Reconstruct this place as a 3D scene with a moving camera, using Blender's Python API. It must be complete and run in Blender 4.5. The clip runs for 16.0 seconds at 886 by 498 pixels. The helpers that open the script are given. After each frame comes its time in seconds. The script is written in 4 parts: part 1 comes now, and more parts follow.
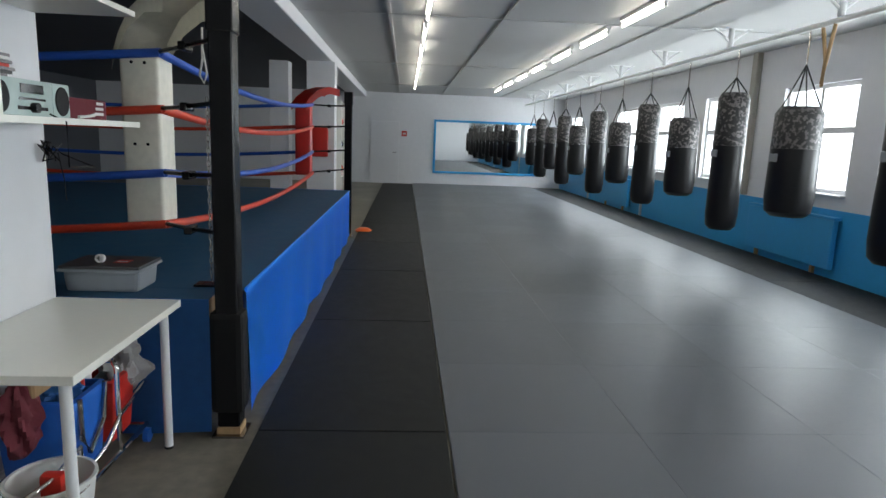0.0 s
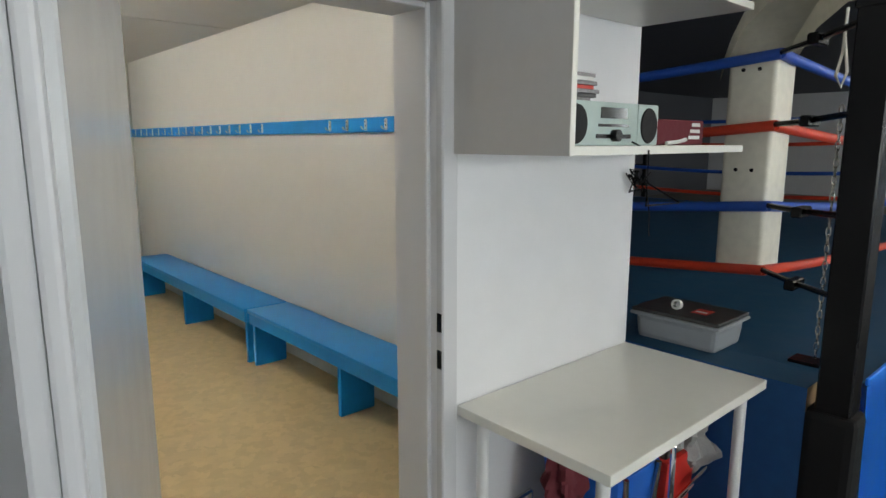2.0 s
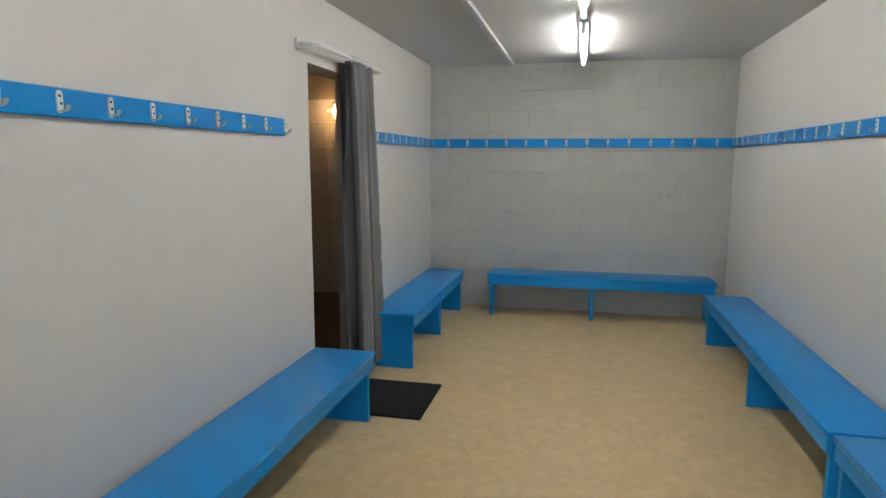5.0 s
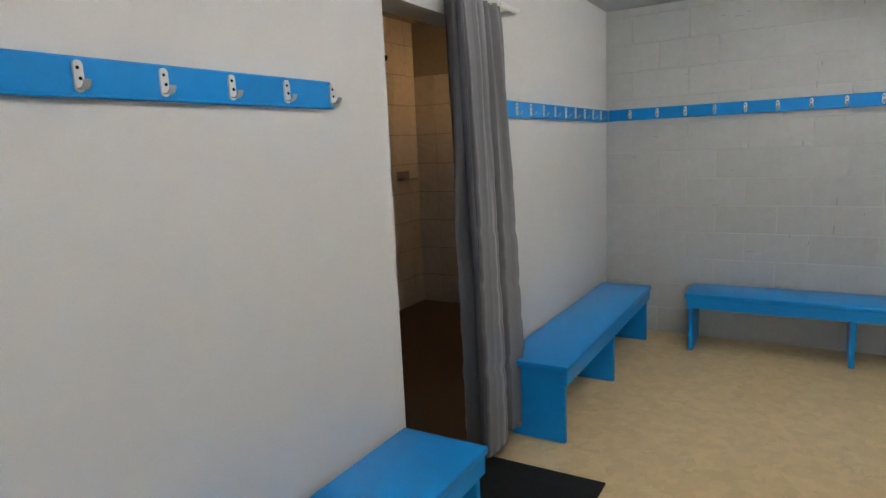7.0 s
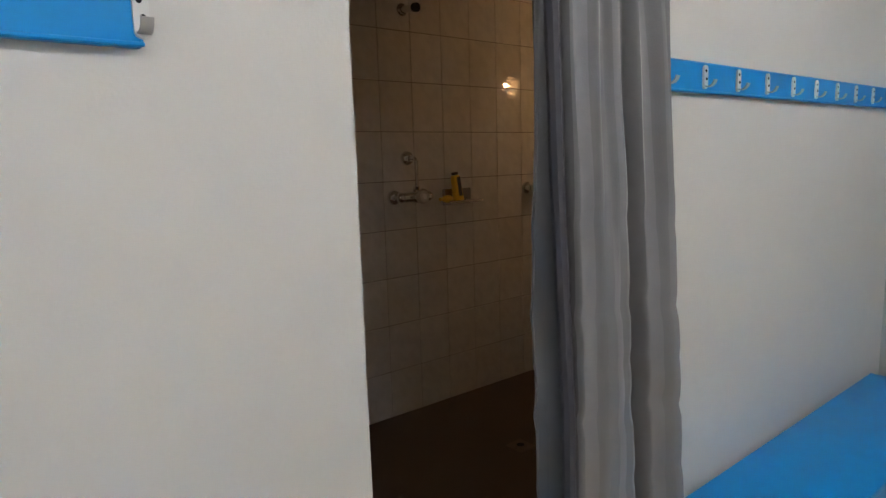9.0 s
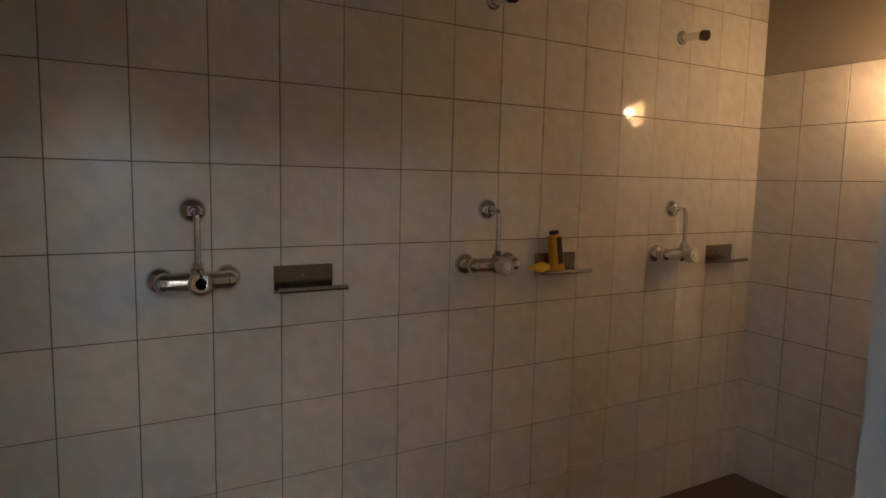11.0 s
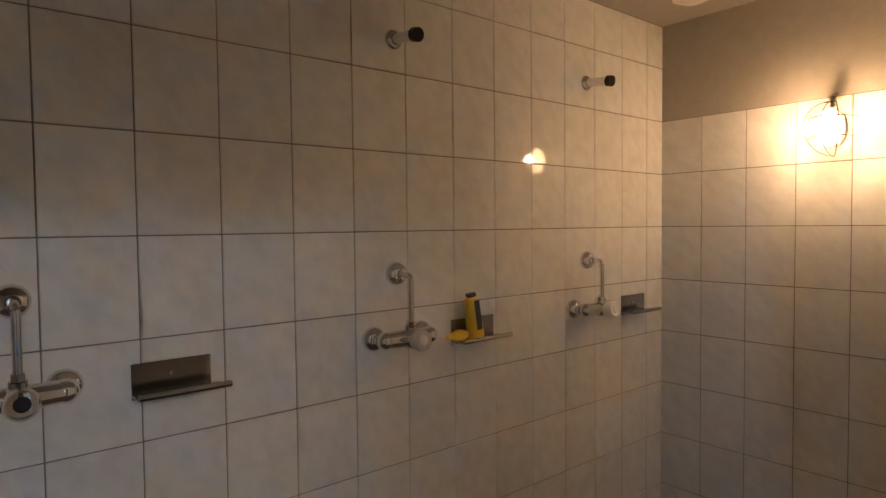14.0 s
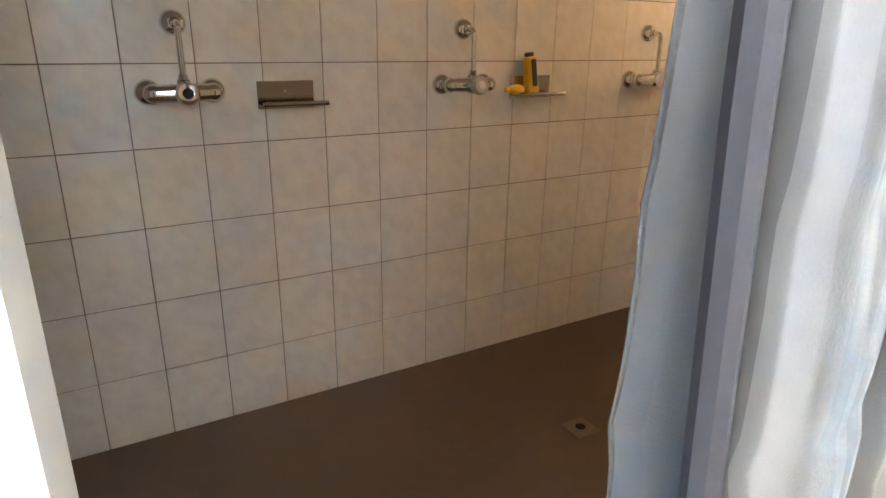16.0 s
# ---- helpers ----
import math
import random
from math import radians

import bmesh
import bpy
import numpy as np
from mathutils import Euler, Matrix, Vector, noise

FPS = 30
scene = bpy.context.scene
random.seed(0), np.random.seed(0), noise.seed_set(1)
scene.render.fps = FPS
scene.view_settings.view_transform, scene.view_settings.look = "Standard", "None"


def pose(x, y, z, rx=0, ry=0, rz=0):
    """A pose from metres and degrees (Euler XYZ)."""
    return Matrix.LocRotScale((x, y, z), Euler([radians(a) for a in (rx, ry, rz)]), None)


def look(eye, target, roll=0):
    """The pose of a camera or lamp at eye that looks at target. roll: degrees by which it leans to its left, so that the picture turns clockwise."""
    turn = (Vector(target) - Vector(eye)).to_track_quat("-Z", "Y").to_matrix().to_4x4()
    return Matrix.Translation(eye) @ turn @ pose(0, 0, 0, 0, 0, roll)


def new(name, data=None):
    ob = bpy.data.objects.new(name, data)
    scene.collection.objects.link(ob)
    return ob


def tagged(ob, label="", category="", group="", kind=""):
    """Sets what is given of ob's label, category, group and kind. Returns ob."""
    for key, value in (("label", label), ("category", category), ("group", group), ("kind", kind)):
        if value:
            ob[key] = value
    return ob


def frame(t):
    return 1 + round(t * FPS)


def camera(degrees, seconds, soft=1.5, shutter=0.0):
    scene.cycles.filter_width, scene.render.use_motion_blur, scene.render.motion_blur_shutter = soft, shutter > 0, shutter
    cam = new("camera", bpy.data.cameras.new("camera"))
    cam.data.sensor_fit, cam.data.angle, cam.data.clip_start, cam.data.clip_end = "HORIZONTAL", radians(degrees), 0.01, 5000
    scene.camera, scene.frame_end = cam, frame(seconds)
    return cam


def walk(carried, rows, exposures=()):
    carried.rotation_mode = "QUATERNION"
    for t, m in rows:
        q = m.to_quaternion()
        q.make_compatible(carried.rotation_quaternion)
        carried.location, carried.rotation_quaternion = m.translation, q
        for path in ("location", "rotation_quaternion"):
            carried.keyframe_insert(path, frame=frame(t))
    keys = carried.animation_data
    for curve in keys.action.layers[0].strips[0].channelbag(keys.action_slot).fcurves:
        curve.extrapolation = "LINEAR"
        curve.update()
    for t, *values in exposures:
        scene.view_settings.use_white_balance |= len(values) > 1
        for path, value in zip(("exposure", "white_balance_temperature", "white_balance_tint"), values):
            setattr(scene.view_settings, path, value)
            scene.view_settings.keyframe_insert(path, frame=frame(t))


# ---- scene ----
cam = camera(71.2, 16.0)


EXPOSURES = [(0, 0.03, 7000, 10), (0.5, 0.42, 7600, 10), (1.5, 0.33, 7700, 12), (2, 0.05, 7500, 10), (2.5, -0.05, 7300, 10), (3.5, 0.06, 7000, 10), (5, 0.13, 6800, 13), (9, 0.28, 6600, 14), (10.2, 0.75, 6500, 13), (12.3, 2.1, 5800, 10), (14, 1.95, 5700, 10), (14.5, 2.0, 5700, 10), (15, 2.38, 5500, 10), (15.5, 2.4, 6000, 10), (16, 2.68, 6300, 10)]
PATH = [
    (0, (0.6, 0.199, 1.55), (0.73, 2.164, 1.201), 2.2),
    (0.5, (0.588, 0.329, 1.562), (0.365, 2.284, 1.204), 1.4),
    (1, (0.471, 0.519, 1.571), (-0.145, 2.395, 1.253), -0.6),
    (1.5, (0.384, 0.681, 1.587), (-0.631, 2.367, 1.228), -0.5),
    (2, (0.346, 0.892, 1.585), (-1.129, 2.199, 1.244), -0.0),
    (2.5, (0.23, 1.071, 1.552), (-1.501, 2.032, 1.271), -1.7),
    (3, (0.066, 1.23, 1.549), (-1.79, 1.923, 1.276), -1.9),
    (3.5, (-0.165, 1.478, 1.555), (-2.117, 1.808, 1.27), 0.9),
    (4, (-0.401, 1.618, 1.531), (-2.37, 1.629, 1.18), -0.1),
    (4.5, (-0.737, 1.605, 1.511), (-2.703, 1.475, 1.17), -1.0),
    (5, (-1.08, 1.639, 1.518), (-3.012, 1.206, 1.232), 0.2),
    (5.2, (-1.21, 1.63, 1.528), (-3.11, 1.077, 1.242), -0.0),
    (7.5, (-2.858, 1.437, 1.497), (-4.482, 0.306, 1.209), -2.0),
    (8, (-3.219, 1.426, 1.5), (-4.703, 0.108, 1.253), -0.6),
    (8.5, (-3.543, 1.302, 1.471), (-4.864, -0.171, 1.181), -0.5),
    (9, (-3.85, 1.07, 1.475), (-5.083, -0.478, 1.186), -1.7),
    (9.5, (-4.127, 0.872, 1.492), (-5.179, -0.806, 1.214), 0.9),
    (10, (-4.325, 0.634, 1.511), (-5.243, -1.122, 1.247), 0.5),
    (10.2, (-4.375, 0.524, 1.542), (-5.337, -1.209, 1.274), -0.0),
    (11.3, (-4.56, 0.2, 1.59), (-5.53, -1.54, 1.39), 1.6),
    (12.5, (-4.607, -0.072, 1.631), (-5.544, -1.833, 1.475), 3.5),
    (13, (-4.628, -0.082, 1.648), (-5.688, -1.774, 1.545), 0.6),
    (13.5, (-4.635, -0.08, 1.658), (-5.83, -1.684, 1.679), 0.0),
    (14, (-4.645, -0.054, 1.648), (-5.93, -1.586, 1.571), -0.6),
    (14.5, (-4.644, 0.008, 1.564), (-5.919, -1.5, 1.246), -0.5),
    (15, (-4.588, 0.099, 1.498), (-5.824, -1.376, 0.952), 0.5),
    (15.5, (-4.516, 0.264, 1.475), (-5.638, -1.252, 0.808), 0.7),
    (16, (-4.474, 0.459, 1.444), (-5.441, -1.169, 0.801), 0.8),
]
walk(cam, [(t, look(eye, target, roll)) for t, eye, target, roll in PATH], EXPOSURES)

# ---------------------------------------------------------------- light
world = bpy.data.worlds.new("sky")
scene.world = world
world.use_nodes = True
wn = world.node_tree
sky = wn.nodes.new("ShaderNodeTexSky")
sky.sky_type = "NISHITA"
sky.sun_disc = False
sky.sun_elevation, sky.sun_rotation = radians(40), radians(60)
wn.links.new(sky.outputs[0], wn.nodes["Background"].inputs[0])
wn.nodes["Background"].inputs[1].default_value = 0.15
sun = new("sun", bpy.data.lights.new("sun", "SUN"))
sun.data.energy, sun.data.angle, sun.data.color = 1.2, radians(12), (1, 0.96, 0.9)
sun.matrix_world = look((12, 8, 10), (0, 1, 0))
WARM_BULB = 4.2
TUBE_GYM, TUBE_ROOM, WARM_LAMP, WINDOW_SKY = 18.0, 56.0, 8.0, 72.0


# ---------------------------------------------------------------- materials
def mat(name, base, rough=0.5, metal=0.0, vary=0.06, scale=6.0, bump=0.0, bump_scale=40.0, spread=0.0, stain=0.0, coat=0.0, spec=0.5):
    """Procedural paint-like surface: two scales of colour change, fine relief, change from piece to piece."""
    m = bpy.data.materials.new(name)
    m.use_nodes = True
    n, l = m.node_tree.nodes, m.node_tree.links
    b = n["Principled BSDF"]
    b.inputs["Roughness"].default_value, b.inputs["Metallic"].default_value = rough, metal
    b.inputs["Coat Weight"].default_value = coat
    b.inputs["Specular IOR Level"].default_value = spec
    co = n.new("ShaderNodeTexCoord")
    big, small = n.new("ShaderNodeTexNoise"), n.new("ShaderNodeTexNoise")
    big.inputs["Scale"].default_value, small.inputs["Scale"].default_value = scale * 0.25, scale * 4
    big.inputs["Detail"].default_value = small.inputs["Detail"].default_value = 5
    l.new(co.outputs["Object"], big.inputs["Vector"]), l.new(co.outputs["Object"], small.inputs["Vector"])
    add = n.new("ShaderNodeMath")
    add.operation = "ADD"
    l.new(big.outputs[0], add.inputs[0]), l.new(small.outputs[0], add.inputs[1])
    ramp = n.new("ShaderNodeMapRange")
    ramp.inputs[1].default_value, ramp.inputs[2].default_value = 0.6, 1.4
    ramp.inputs[3].default_value, ramp.inputs[4].default_value = 1 - vary - stain, 1 + vary
    l.new(add.outputs[0], ramp.inputs[0])
    last = ramp.outputs[0]
    if spread:
        info = n.new("ShaderNodeObjectInfo")
        r2 = n.new("ShaderNodeMapRange")
        r2.inputs[3].default_value, r2.inputs[4].default_value = 1 - spread, 1 + spread
        l.new(info.outputs["Random"], r2.inputs[0])
        mul = n.new("ShaderNodeMath")
        mul.operation = "MULTIPLY"
        l.new(last, mul.inputs[0]), l.new(r2.outputs[0], mul.inputs[1])
        last = mul.outputs[0]
    col = n.new("ShaderNodeVectorMath")
    col.operation = "SCALE"
    col.inputs[0].default_value = base
    l.new(last, col.inputs["Scale"])
    l.new(col.outputs[0], b.inputs["Base Color"])
    rr = n.new("ShaderNodeMapRange")
    rr.inputs[3].default_value, rr.inputs[4].default_value = max(0.02, rough * 0.85), min(1, rough * 1.15)
    l.new(small.outputs[0], rr.inputs[0]), l.new(rr.outputs[0], b.inputs["Roughness"])
    if bump:
        bn, bp = n.new("ShaderNodeTexNoise"), n.new("ShaderNodeBump")
        bn.inputs["Scale"].default_value, bn.inputs["Detail"].default_value = bump_scale, 4
        bp.inputs["Strength"].default_value, bp.inputs["Distance"].default_value = bump, 0.004
        l.new(co.outputs["Object"], bn.inputs["Vector"])
        l.new(bn.outputs[0], bp.inputs["Height"]), l.new(bp.outputs[0], b.inputs["Normal"])
    return m


def glow(name, colour, strength):
    m = bpy.data.materials.new(name)
    m.use_nodes = True
    b = m.node_tree.nodes["Principled BSDF"]
    b.inputs["Base Color"].default_value = (0.8, 0.8, 0.8, 1)
    b.inputs["Emission Color"].default_value = (*colour, 1)
    b.inputs["Emission Strength"].default_value = strength
    return m


def lino():
    """Beige mottled linoleum with small angular flecks."""
    m = mat("linoleum", (0.62, 0.47, 0.255), 0.42, vary=0.08, scale=3)
    n, l = m.node_tree.nodes, m.node_tree.links
    b = n["Principled BSDF"]
    old = b.inputs["Base Color"].links[0].from_socket
    co, v, ns = n.new("ShaderNodeTexCoord"), n.new("ShaderNodeTexVoronoi"), n.new("ShaderNodeTexNoise")
    ns.inputs["Scale"].default_value, ns.inputs["Detail"].default_value = 14, 6
    v.inputs["Scale"].default_value = 22
    warp = n.new("ShaderNodeMixRGB")
    warp.inputs[0].default_value = 0.12
    l.new(co.outputs["Object"], ns.inputs["Vector"])
    l.new(co.outputs["Object"], warp.inputs[1]), l.new(ns.outputs["Color"], warp.inputs[2]), l.new(warp.outputs[0], v.inputs["Vector"])
    sep = n.new("ShaderNodeSeparateColor")
    l.new(v.outputs["Color"], sep.inputs[0])
    mr = n.new("ShaderNodeMapRange")
    mr.inputs[3].default_value, mr.inputs[4].default_value = 0.92, 1.07
    l.new(sep.outputs[0], mr.inputs[0])
    sc = n.new("ShaderNodeVectorMath")
    sc.operation = "SCALE"
    l.new(old, sc.inputs[0]), l.new(mr.outputs[0], sc.inputs["Scale"])
    l.new(sc.outputs[0], b.inputs["Base Color"])
    return m


def tile_glaze():
    """White glazed wall tile with faint grey diagonal veins."""
    m = mat("tile_glaze", (0.72, 0.715, 0.69), 0.045, vary=0.03, spread=0.03)
    n, l = m.node_tree.nodes, m.node_tree.links
    b = n["Principled BSDF"]
    old = b.inputs["Base Color"].links[0].from_socket
    co, info, ns = n.new("ShaderNodeTexCoord"), n.new("ShaderNodeObjectInfo"), n.new("ShaderNodeTexNoise")
    mp = n.new("ShaderNodeMapping")
    mp.vector_type = "TEXTURE"
    mp.inputs["Rotation"].default_value, mp.inputs["Scale"].default_value = (radians(40), radians(40), 0), (0.05, 0.05, 0.3)
    add = n.new("ShaderNodeVectorMath")
    l.new(co.outputs["Object"], add.inputs[0])
    mulr = n.new("ShaderNodeMath")
    mulr.operation, mulr.inputs[1].default_value = "MULTIPLY", 40
    l.new(info.outputs["Random"], mulr.inputs[0]), l.new(mulr.outputs[0], add.inputs[1])
    l.new(add.outputs[0], mp.inputs["Vector"]), l.new(mp.outputs[0], ns.inputs["Vector"])
    ns.inputs["Scale"].default_value, ns.inputs["Detail"].default_value = 1.0, 4
    mr = n.new("ShaderNodeMapRange")
    mr.inputs[1].default_value, mr.inputs[2].default_value = 0.35, 0.6
    mr.inputs[3].default_value, mr.inputs[4].default_value = 0.91, 1.0
    l.new(ns.outputs[0], mr.inputs[0])
    sc = n.new("ShaderNodeVectorMath")
    sc.operation = "SCALE"
    l.new(old, sc.inputs[0]), l.new(mr.outputs[0], sc.inputs["Scale"]), l.new(sc.outputs[0], b.inputs["Base Color"])
    return m


def satin():
    """Grey satin curtain cloth with shiny lengthwise stripes and the turned hem's shade painted along one edge; stripes
    follow the cloth's own width.
    """
    m = mat("satin", (0.135, 0.137, 0.143), 0.42, vary=0.05, bump=0.15, bump_scale=300)
    n, l = m.node_tree.nodes, m.node_tree.links
    b = n["Principled BSDF"]
    uv, sx, w = n.new("ShaderNodeUVMap"), n.new("ShaderNodeSeparateXYZ"), n.new("ShaderNodeMath")
    l.new(uv.outputs[0], sx.inputs[0])
    w.operation, w.inputs[1].default_value = "PINGPONG", 0.05
    l.new(sx.outputs[0], w.inputs[0])
    gt = n.new("ShaderNodeMath")
    gt.operation, gt.inputs[1].default_value = "GREATER_THAN", 0.027
    l.new(w.outputs[0], gt.inputs[0])
    mr = n.new("ShaderNodeMapRange")
    mr.inputs[3].default_value, mr.inputs[4].default_value = 0.24, 0.4
    l.new(gt.outputs[0], mr.inputs[0]), l.new(mr.outputs[0], b.inputs["Roughness"])
    old = b.inputs["Base Color"].links[0].from_socket
    m2 = n.new("ShaderNodeMapRange")
    m2.inputs[3].default_value, m2.inputs[4].default_value = 1.35, 0.8
    l.new(gt.outputs[0], m2.inputs[0])
    sc = n.new("ShaderNodeVectorMath")
    sc.operation = "SCALE"
    l.new(old, sc.inputs[0]), l.new(m2.outputs[0], sc.inputs["Scale"]), l.new(sc.outputs[0], b.inputs["Base Color"])
    # colour halved below u 0.06: shade of the turned hem, painted in
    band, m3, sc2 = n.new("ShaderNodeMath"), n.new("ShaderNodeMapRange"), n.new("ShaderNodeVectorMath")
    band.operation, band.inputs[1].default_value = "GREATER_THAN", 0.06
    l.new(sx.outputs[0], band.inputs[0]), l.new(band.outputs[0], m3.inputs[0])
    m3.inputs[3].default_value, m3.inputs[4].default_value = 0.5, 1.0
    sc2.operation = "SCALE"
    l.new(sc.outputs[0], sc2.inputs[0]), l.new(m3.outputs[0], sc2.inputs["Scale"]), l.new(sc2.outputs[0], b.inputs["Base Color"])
    b.inputs["Sheen Weight"].default_value = 0.2
    return m


WALL = mat("white_wall_paint", (0.64, 0.635, 0.61), 0.55, vary=0.03, scale=2, bump=0.12, bump_scale=120)
WALL_GYM = mat("cool_white_wall_paint", (0.74, 0.74, 0.76), 0.5, vary=0.03, scale=2, bump=0.1, bump_scale=90)
BLOCKWALL = mat("painted_block", (0.49, 0.5, 0.475), 0.5, vary=0.05, scale=4, bump=0.35, bump_scale=60, spread=0.03, stain=0.03)
MORTAR = mat("painted_joint", (0.49, 0.5, 0.475), 0.6, bump=0.3)
RING_WALL = mat("dark_grey_wall_paint", (0.08, 0.085, 0.1), 0.6, vary=0.08, scale=2)
CEIL = mat("white_ceiling_paint", (0.54, 0.54, 0.53), 0.75, vary=0.03, scale=1.5, bump=0.05)
CEIL_DARK = mat("grey_ceiling_board", (0.055, 0.06, 0.08), 0.6, vary=0.05)
LINO = lino()
BLUE = mat("blue_gloss_paint", (0.002, 0.245, 0.63), 0.3, vary=0.06, scale=5, spread=0.04, spec=0.2)
BLUE_WALL = mat("blue_wall_paint", (0.03, 0.36, 0.72), 0.4, vary=0.05, scale=3, bump=0.1)
FRAME_PAINT = mat("grey_white_gloss_paint", (0.6, 0.6, 0.62), 0.4, vary=0.02, scale=1)
DOOR_PAINT = mat("grey_gloss_door_paint", (0.55, 0.56, 0.575), 0.24, vary=0.02, scale=2)
DOOR_DARK = mat("dark_grey_door_face", (0.07, 0.07, 0.075), 0.4, vary=0.05)
LAMINATE_GREY = mat("grey_laminate", (0.5, 0.485, 0.475), 0.4, vary=0.03)
LAMINATE = mat("white_laminate", (0.8, 0.79, 0.73), 0.3, vary=0.02)
HOOK_GREY = mat("worn_hook_grey", (0.4, 0.4, 0.41), 0.4, vary=0.05)
WHITE_METAL = mat("white_powder_coat", (0.75, 0.75, 0.75), 0.35, vary=0.02)
STEEL = mat("brushed_steel", (0.42, 0.4, 0.38), 0.2, metal=1.0, vary=0.01, scale=2)
DRAIN = mat("dull_drain_steel", (0.2, 0.16, 0.12), 0.4, metal=0.7, vary=0.1)
CHROME = mat("chrome", (0.72, 0.72, 0.72), 0.05, metal=1.0, vary=0.02)
CLEAR_PLASTIC = mat("clear_acrylic", (0.5, 0.5, 0.48), 0.1, vary=0.03)
DARK = mat("black_rubber", (0.009, 0.009, 0.0095), 0.65, vary=0.15, bump=0.3, bump_scale=200, spec=0.2)
BLACK_STEEL = mat("black_lacquer_steel", (0.006, 0.006, 0.007), 0.25, vary=0.1, spec=0.2)
BLACK_VINYL = mat("black_vinyl", (0.009, 0.009, 0.01), 0.36, vary=0.15, bump=0.15, bump_scale=50, spec=0.3)
BAND = mat("patterned_band_vinyl", (0.3, 0.27, 0.26), 0.5)
_n, _l = BAND.node_tree.nodes, BAND.node_tree.links
_t, _r, _c = _n.new("ShaderNodeTexNoise"), _n.new("ShaderNodeValToRGB"), _n.new("ShaderNodeTexCoord")
_t.inputs["Scale"].default_value, _t.inputs["Detail"].default_value = 26, 3
_r.color_ramp.elements[0].position, _r.color_ramp.elements[1].position = 0.5, 0.58
_r.color_ramp.elements[0].color, _r.color_ramp.elements[1].color = (0.012, 0.012, 0.012, 1), (0.14, 0.125, 0.125, 1)
_l.new(_c.outputs["Object"], _t.inputs["Vector"]), _l.new(_t.outputs[0], _r.inputs[0]), _l.new(_r.outputs[0], _n["Principled BSDF"].inputs["Base Color"])
MAT_GREY = mat("grey_judo_mat", (0.09, 0.098, 0.11), 0.4, vary=0.06, scale=3, bump=0.25, bump_scale=260, spread=0.14, spec=0.36)
MAT_BLACK = mat("black_mat", (0.012, 0.0122, 0.0115), 0.6, vary=0.15, scale=3, bump=0.3, bump_scale=260, spread=0.15, spec=0.22)
CONCRETE = mat("worn_concrete", (0.22, 0.2, 0.16), 0.6, vary=0.2, scale=4, bump=0.3, stain=0.15)
CANVAS = mat("blue_ring_canvas", (0.006, 0.07, 0.15), 0.6, vary=0.12, scale=2.5, bump=0.2, bump_scale=200)
APRON = mat("blue_vinyl_apron", (0.008, 0.25, 0.95), 0.33, vary=0.08, scale=4, bump=0.1, bump_scale=20)
APRON_DARK = mat("dull_blue_apron", (0.022, 0.12, 0.34), 0.6, vary=0.15, scale=5, bump=0.2)
ROPE_BLUE = mat("blue_rope_cover", (0.01, 0.08, 0.42), 0.4, vary=0.1, scale=20, bump=0.2, bump_scale=80)
ROPE_RED = mat("red_rope_cover", (0.62, 0.05, 0.02), 0.4, vary=0.12, scale=20, bump=0.2, bump_scale=80)
PAD_WHITE = mat("white_vinyl_pad", (0.68, 0.65, 0.56), 0.42, vary=0.08, scale=6, bump=0.2, bump_scale=18, stain=0.06)
PAD_RED = mat("red_vinyl_pad", (0.5, 0.02, 0.015), 0.4, vary=0.08, bump=0.15, bump_scale=18)
RED = mat("red_plastic", (0.6, 0.03, 0.02), 0.4)
ORANGE = mat("orange_plastic", (0.8, 0.13, 0.02), 0.4)
YELLOW = mat("yellow_plastic", (0.8, 0.5, 0.02), 0.3)
MAROON = mat("maroon_cloth", (0.14, 0.02, 0.03), 0.85, bump=0.4)
GREYCLOTH = mat("grey_mop_cloth", (0.4, 0.39, 0.38), 0.9, bump=0.5, bump_scale=90)
PLASTIC_BLUE = mat("blue_plastic", (0.01, 0.13, 0.55), 0.35)
PLASTIC_WHITE = mat("white_plastic", (0.7, 0.7, 0.68), 0.35)
PLASTIC_GREY = mat("grey_plastic", (0.28, 0.3, 0.32), 0.45)
LID_DARK = mat("dark_plastic_lid", (0.035, 0.035, 0.037), 0.4)
MINT = mat("pale_mint_casing", (0.42, 0.52, 0.5), 0.35)
SPEAKER = mat("speaker_cloth", (0.012, 0.012, 0.014), 0.8, bump=0.3, bump_scale=400)
WOOD = mat("raw_wood", (0.38, 0.24, 0.12), 0.6, vary=0.2, scale=12)
GROUT = mat("tile_grout", (0.2, 0.18, 0.155), 0.8, vary=0.15, scale=10)
TILE = tile_glaze()
SHOWER_FLOOR = mat("brown_floor_coating", (0.1, 0.065, 0.042), 0.4, vary=0.15, scale=5, bump=0.3, bump_scale=180)
SHOWER_PLASTER = mat("cream_plaster", (0.36, 0.335, 0.29), 0.5, vary=0.08, scale=5, bump=0.6, bump_scale=30)
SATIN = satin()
# the dark tone holds the shade on the curtain's turned edge
HEM = mat("shaded_hem_cloth", (0.04, 0.04, 0.05), 0.6, bump=0.3)
MIRROR = mat("mirror_glass", (0.85, 0.87, 0.86), 0.02, metal=1.0, vary=0.0)
GLASS_BLACK = mat("black_display", (0.01, 0.01, 0.012), 0.1)
PAPER = mat("disc_cases", (0.25, 0.23, 0.24), 0.25, vary=0.5, scale=30)
TUBE_GLOW = glow("tube_glow_gym", (1.0, 1.0, 0.93), TUBE_GYM)
TUBE_GLOW_ROOM = glow("tube_glow_room", (1.0, 1.0, 0.98), TUBE_ROOM)
LAMP_GLOW = glow("warm_lamp_glow", (1.0, 0.55, 0.22), WARM_LAMP)
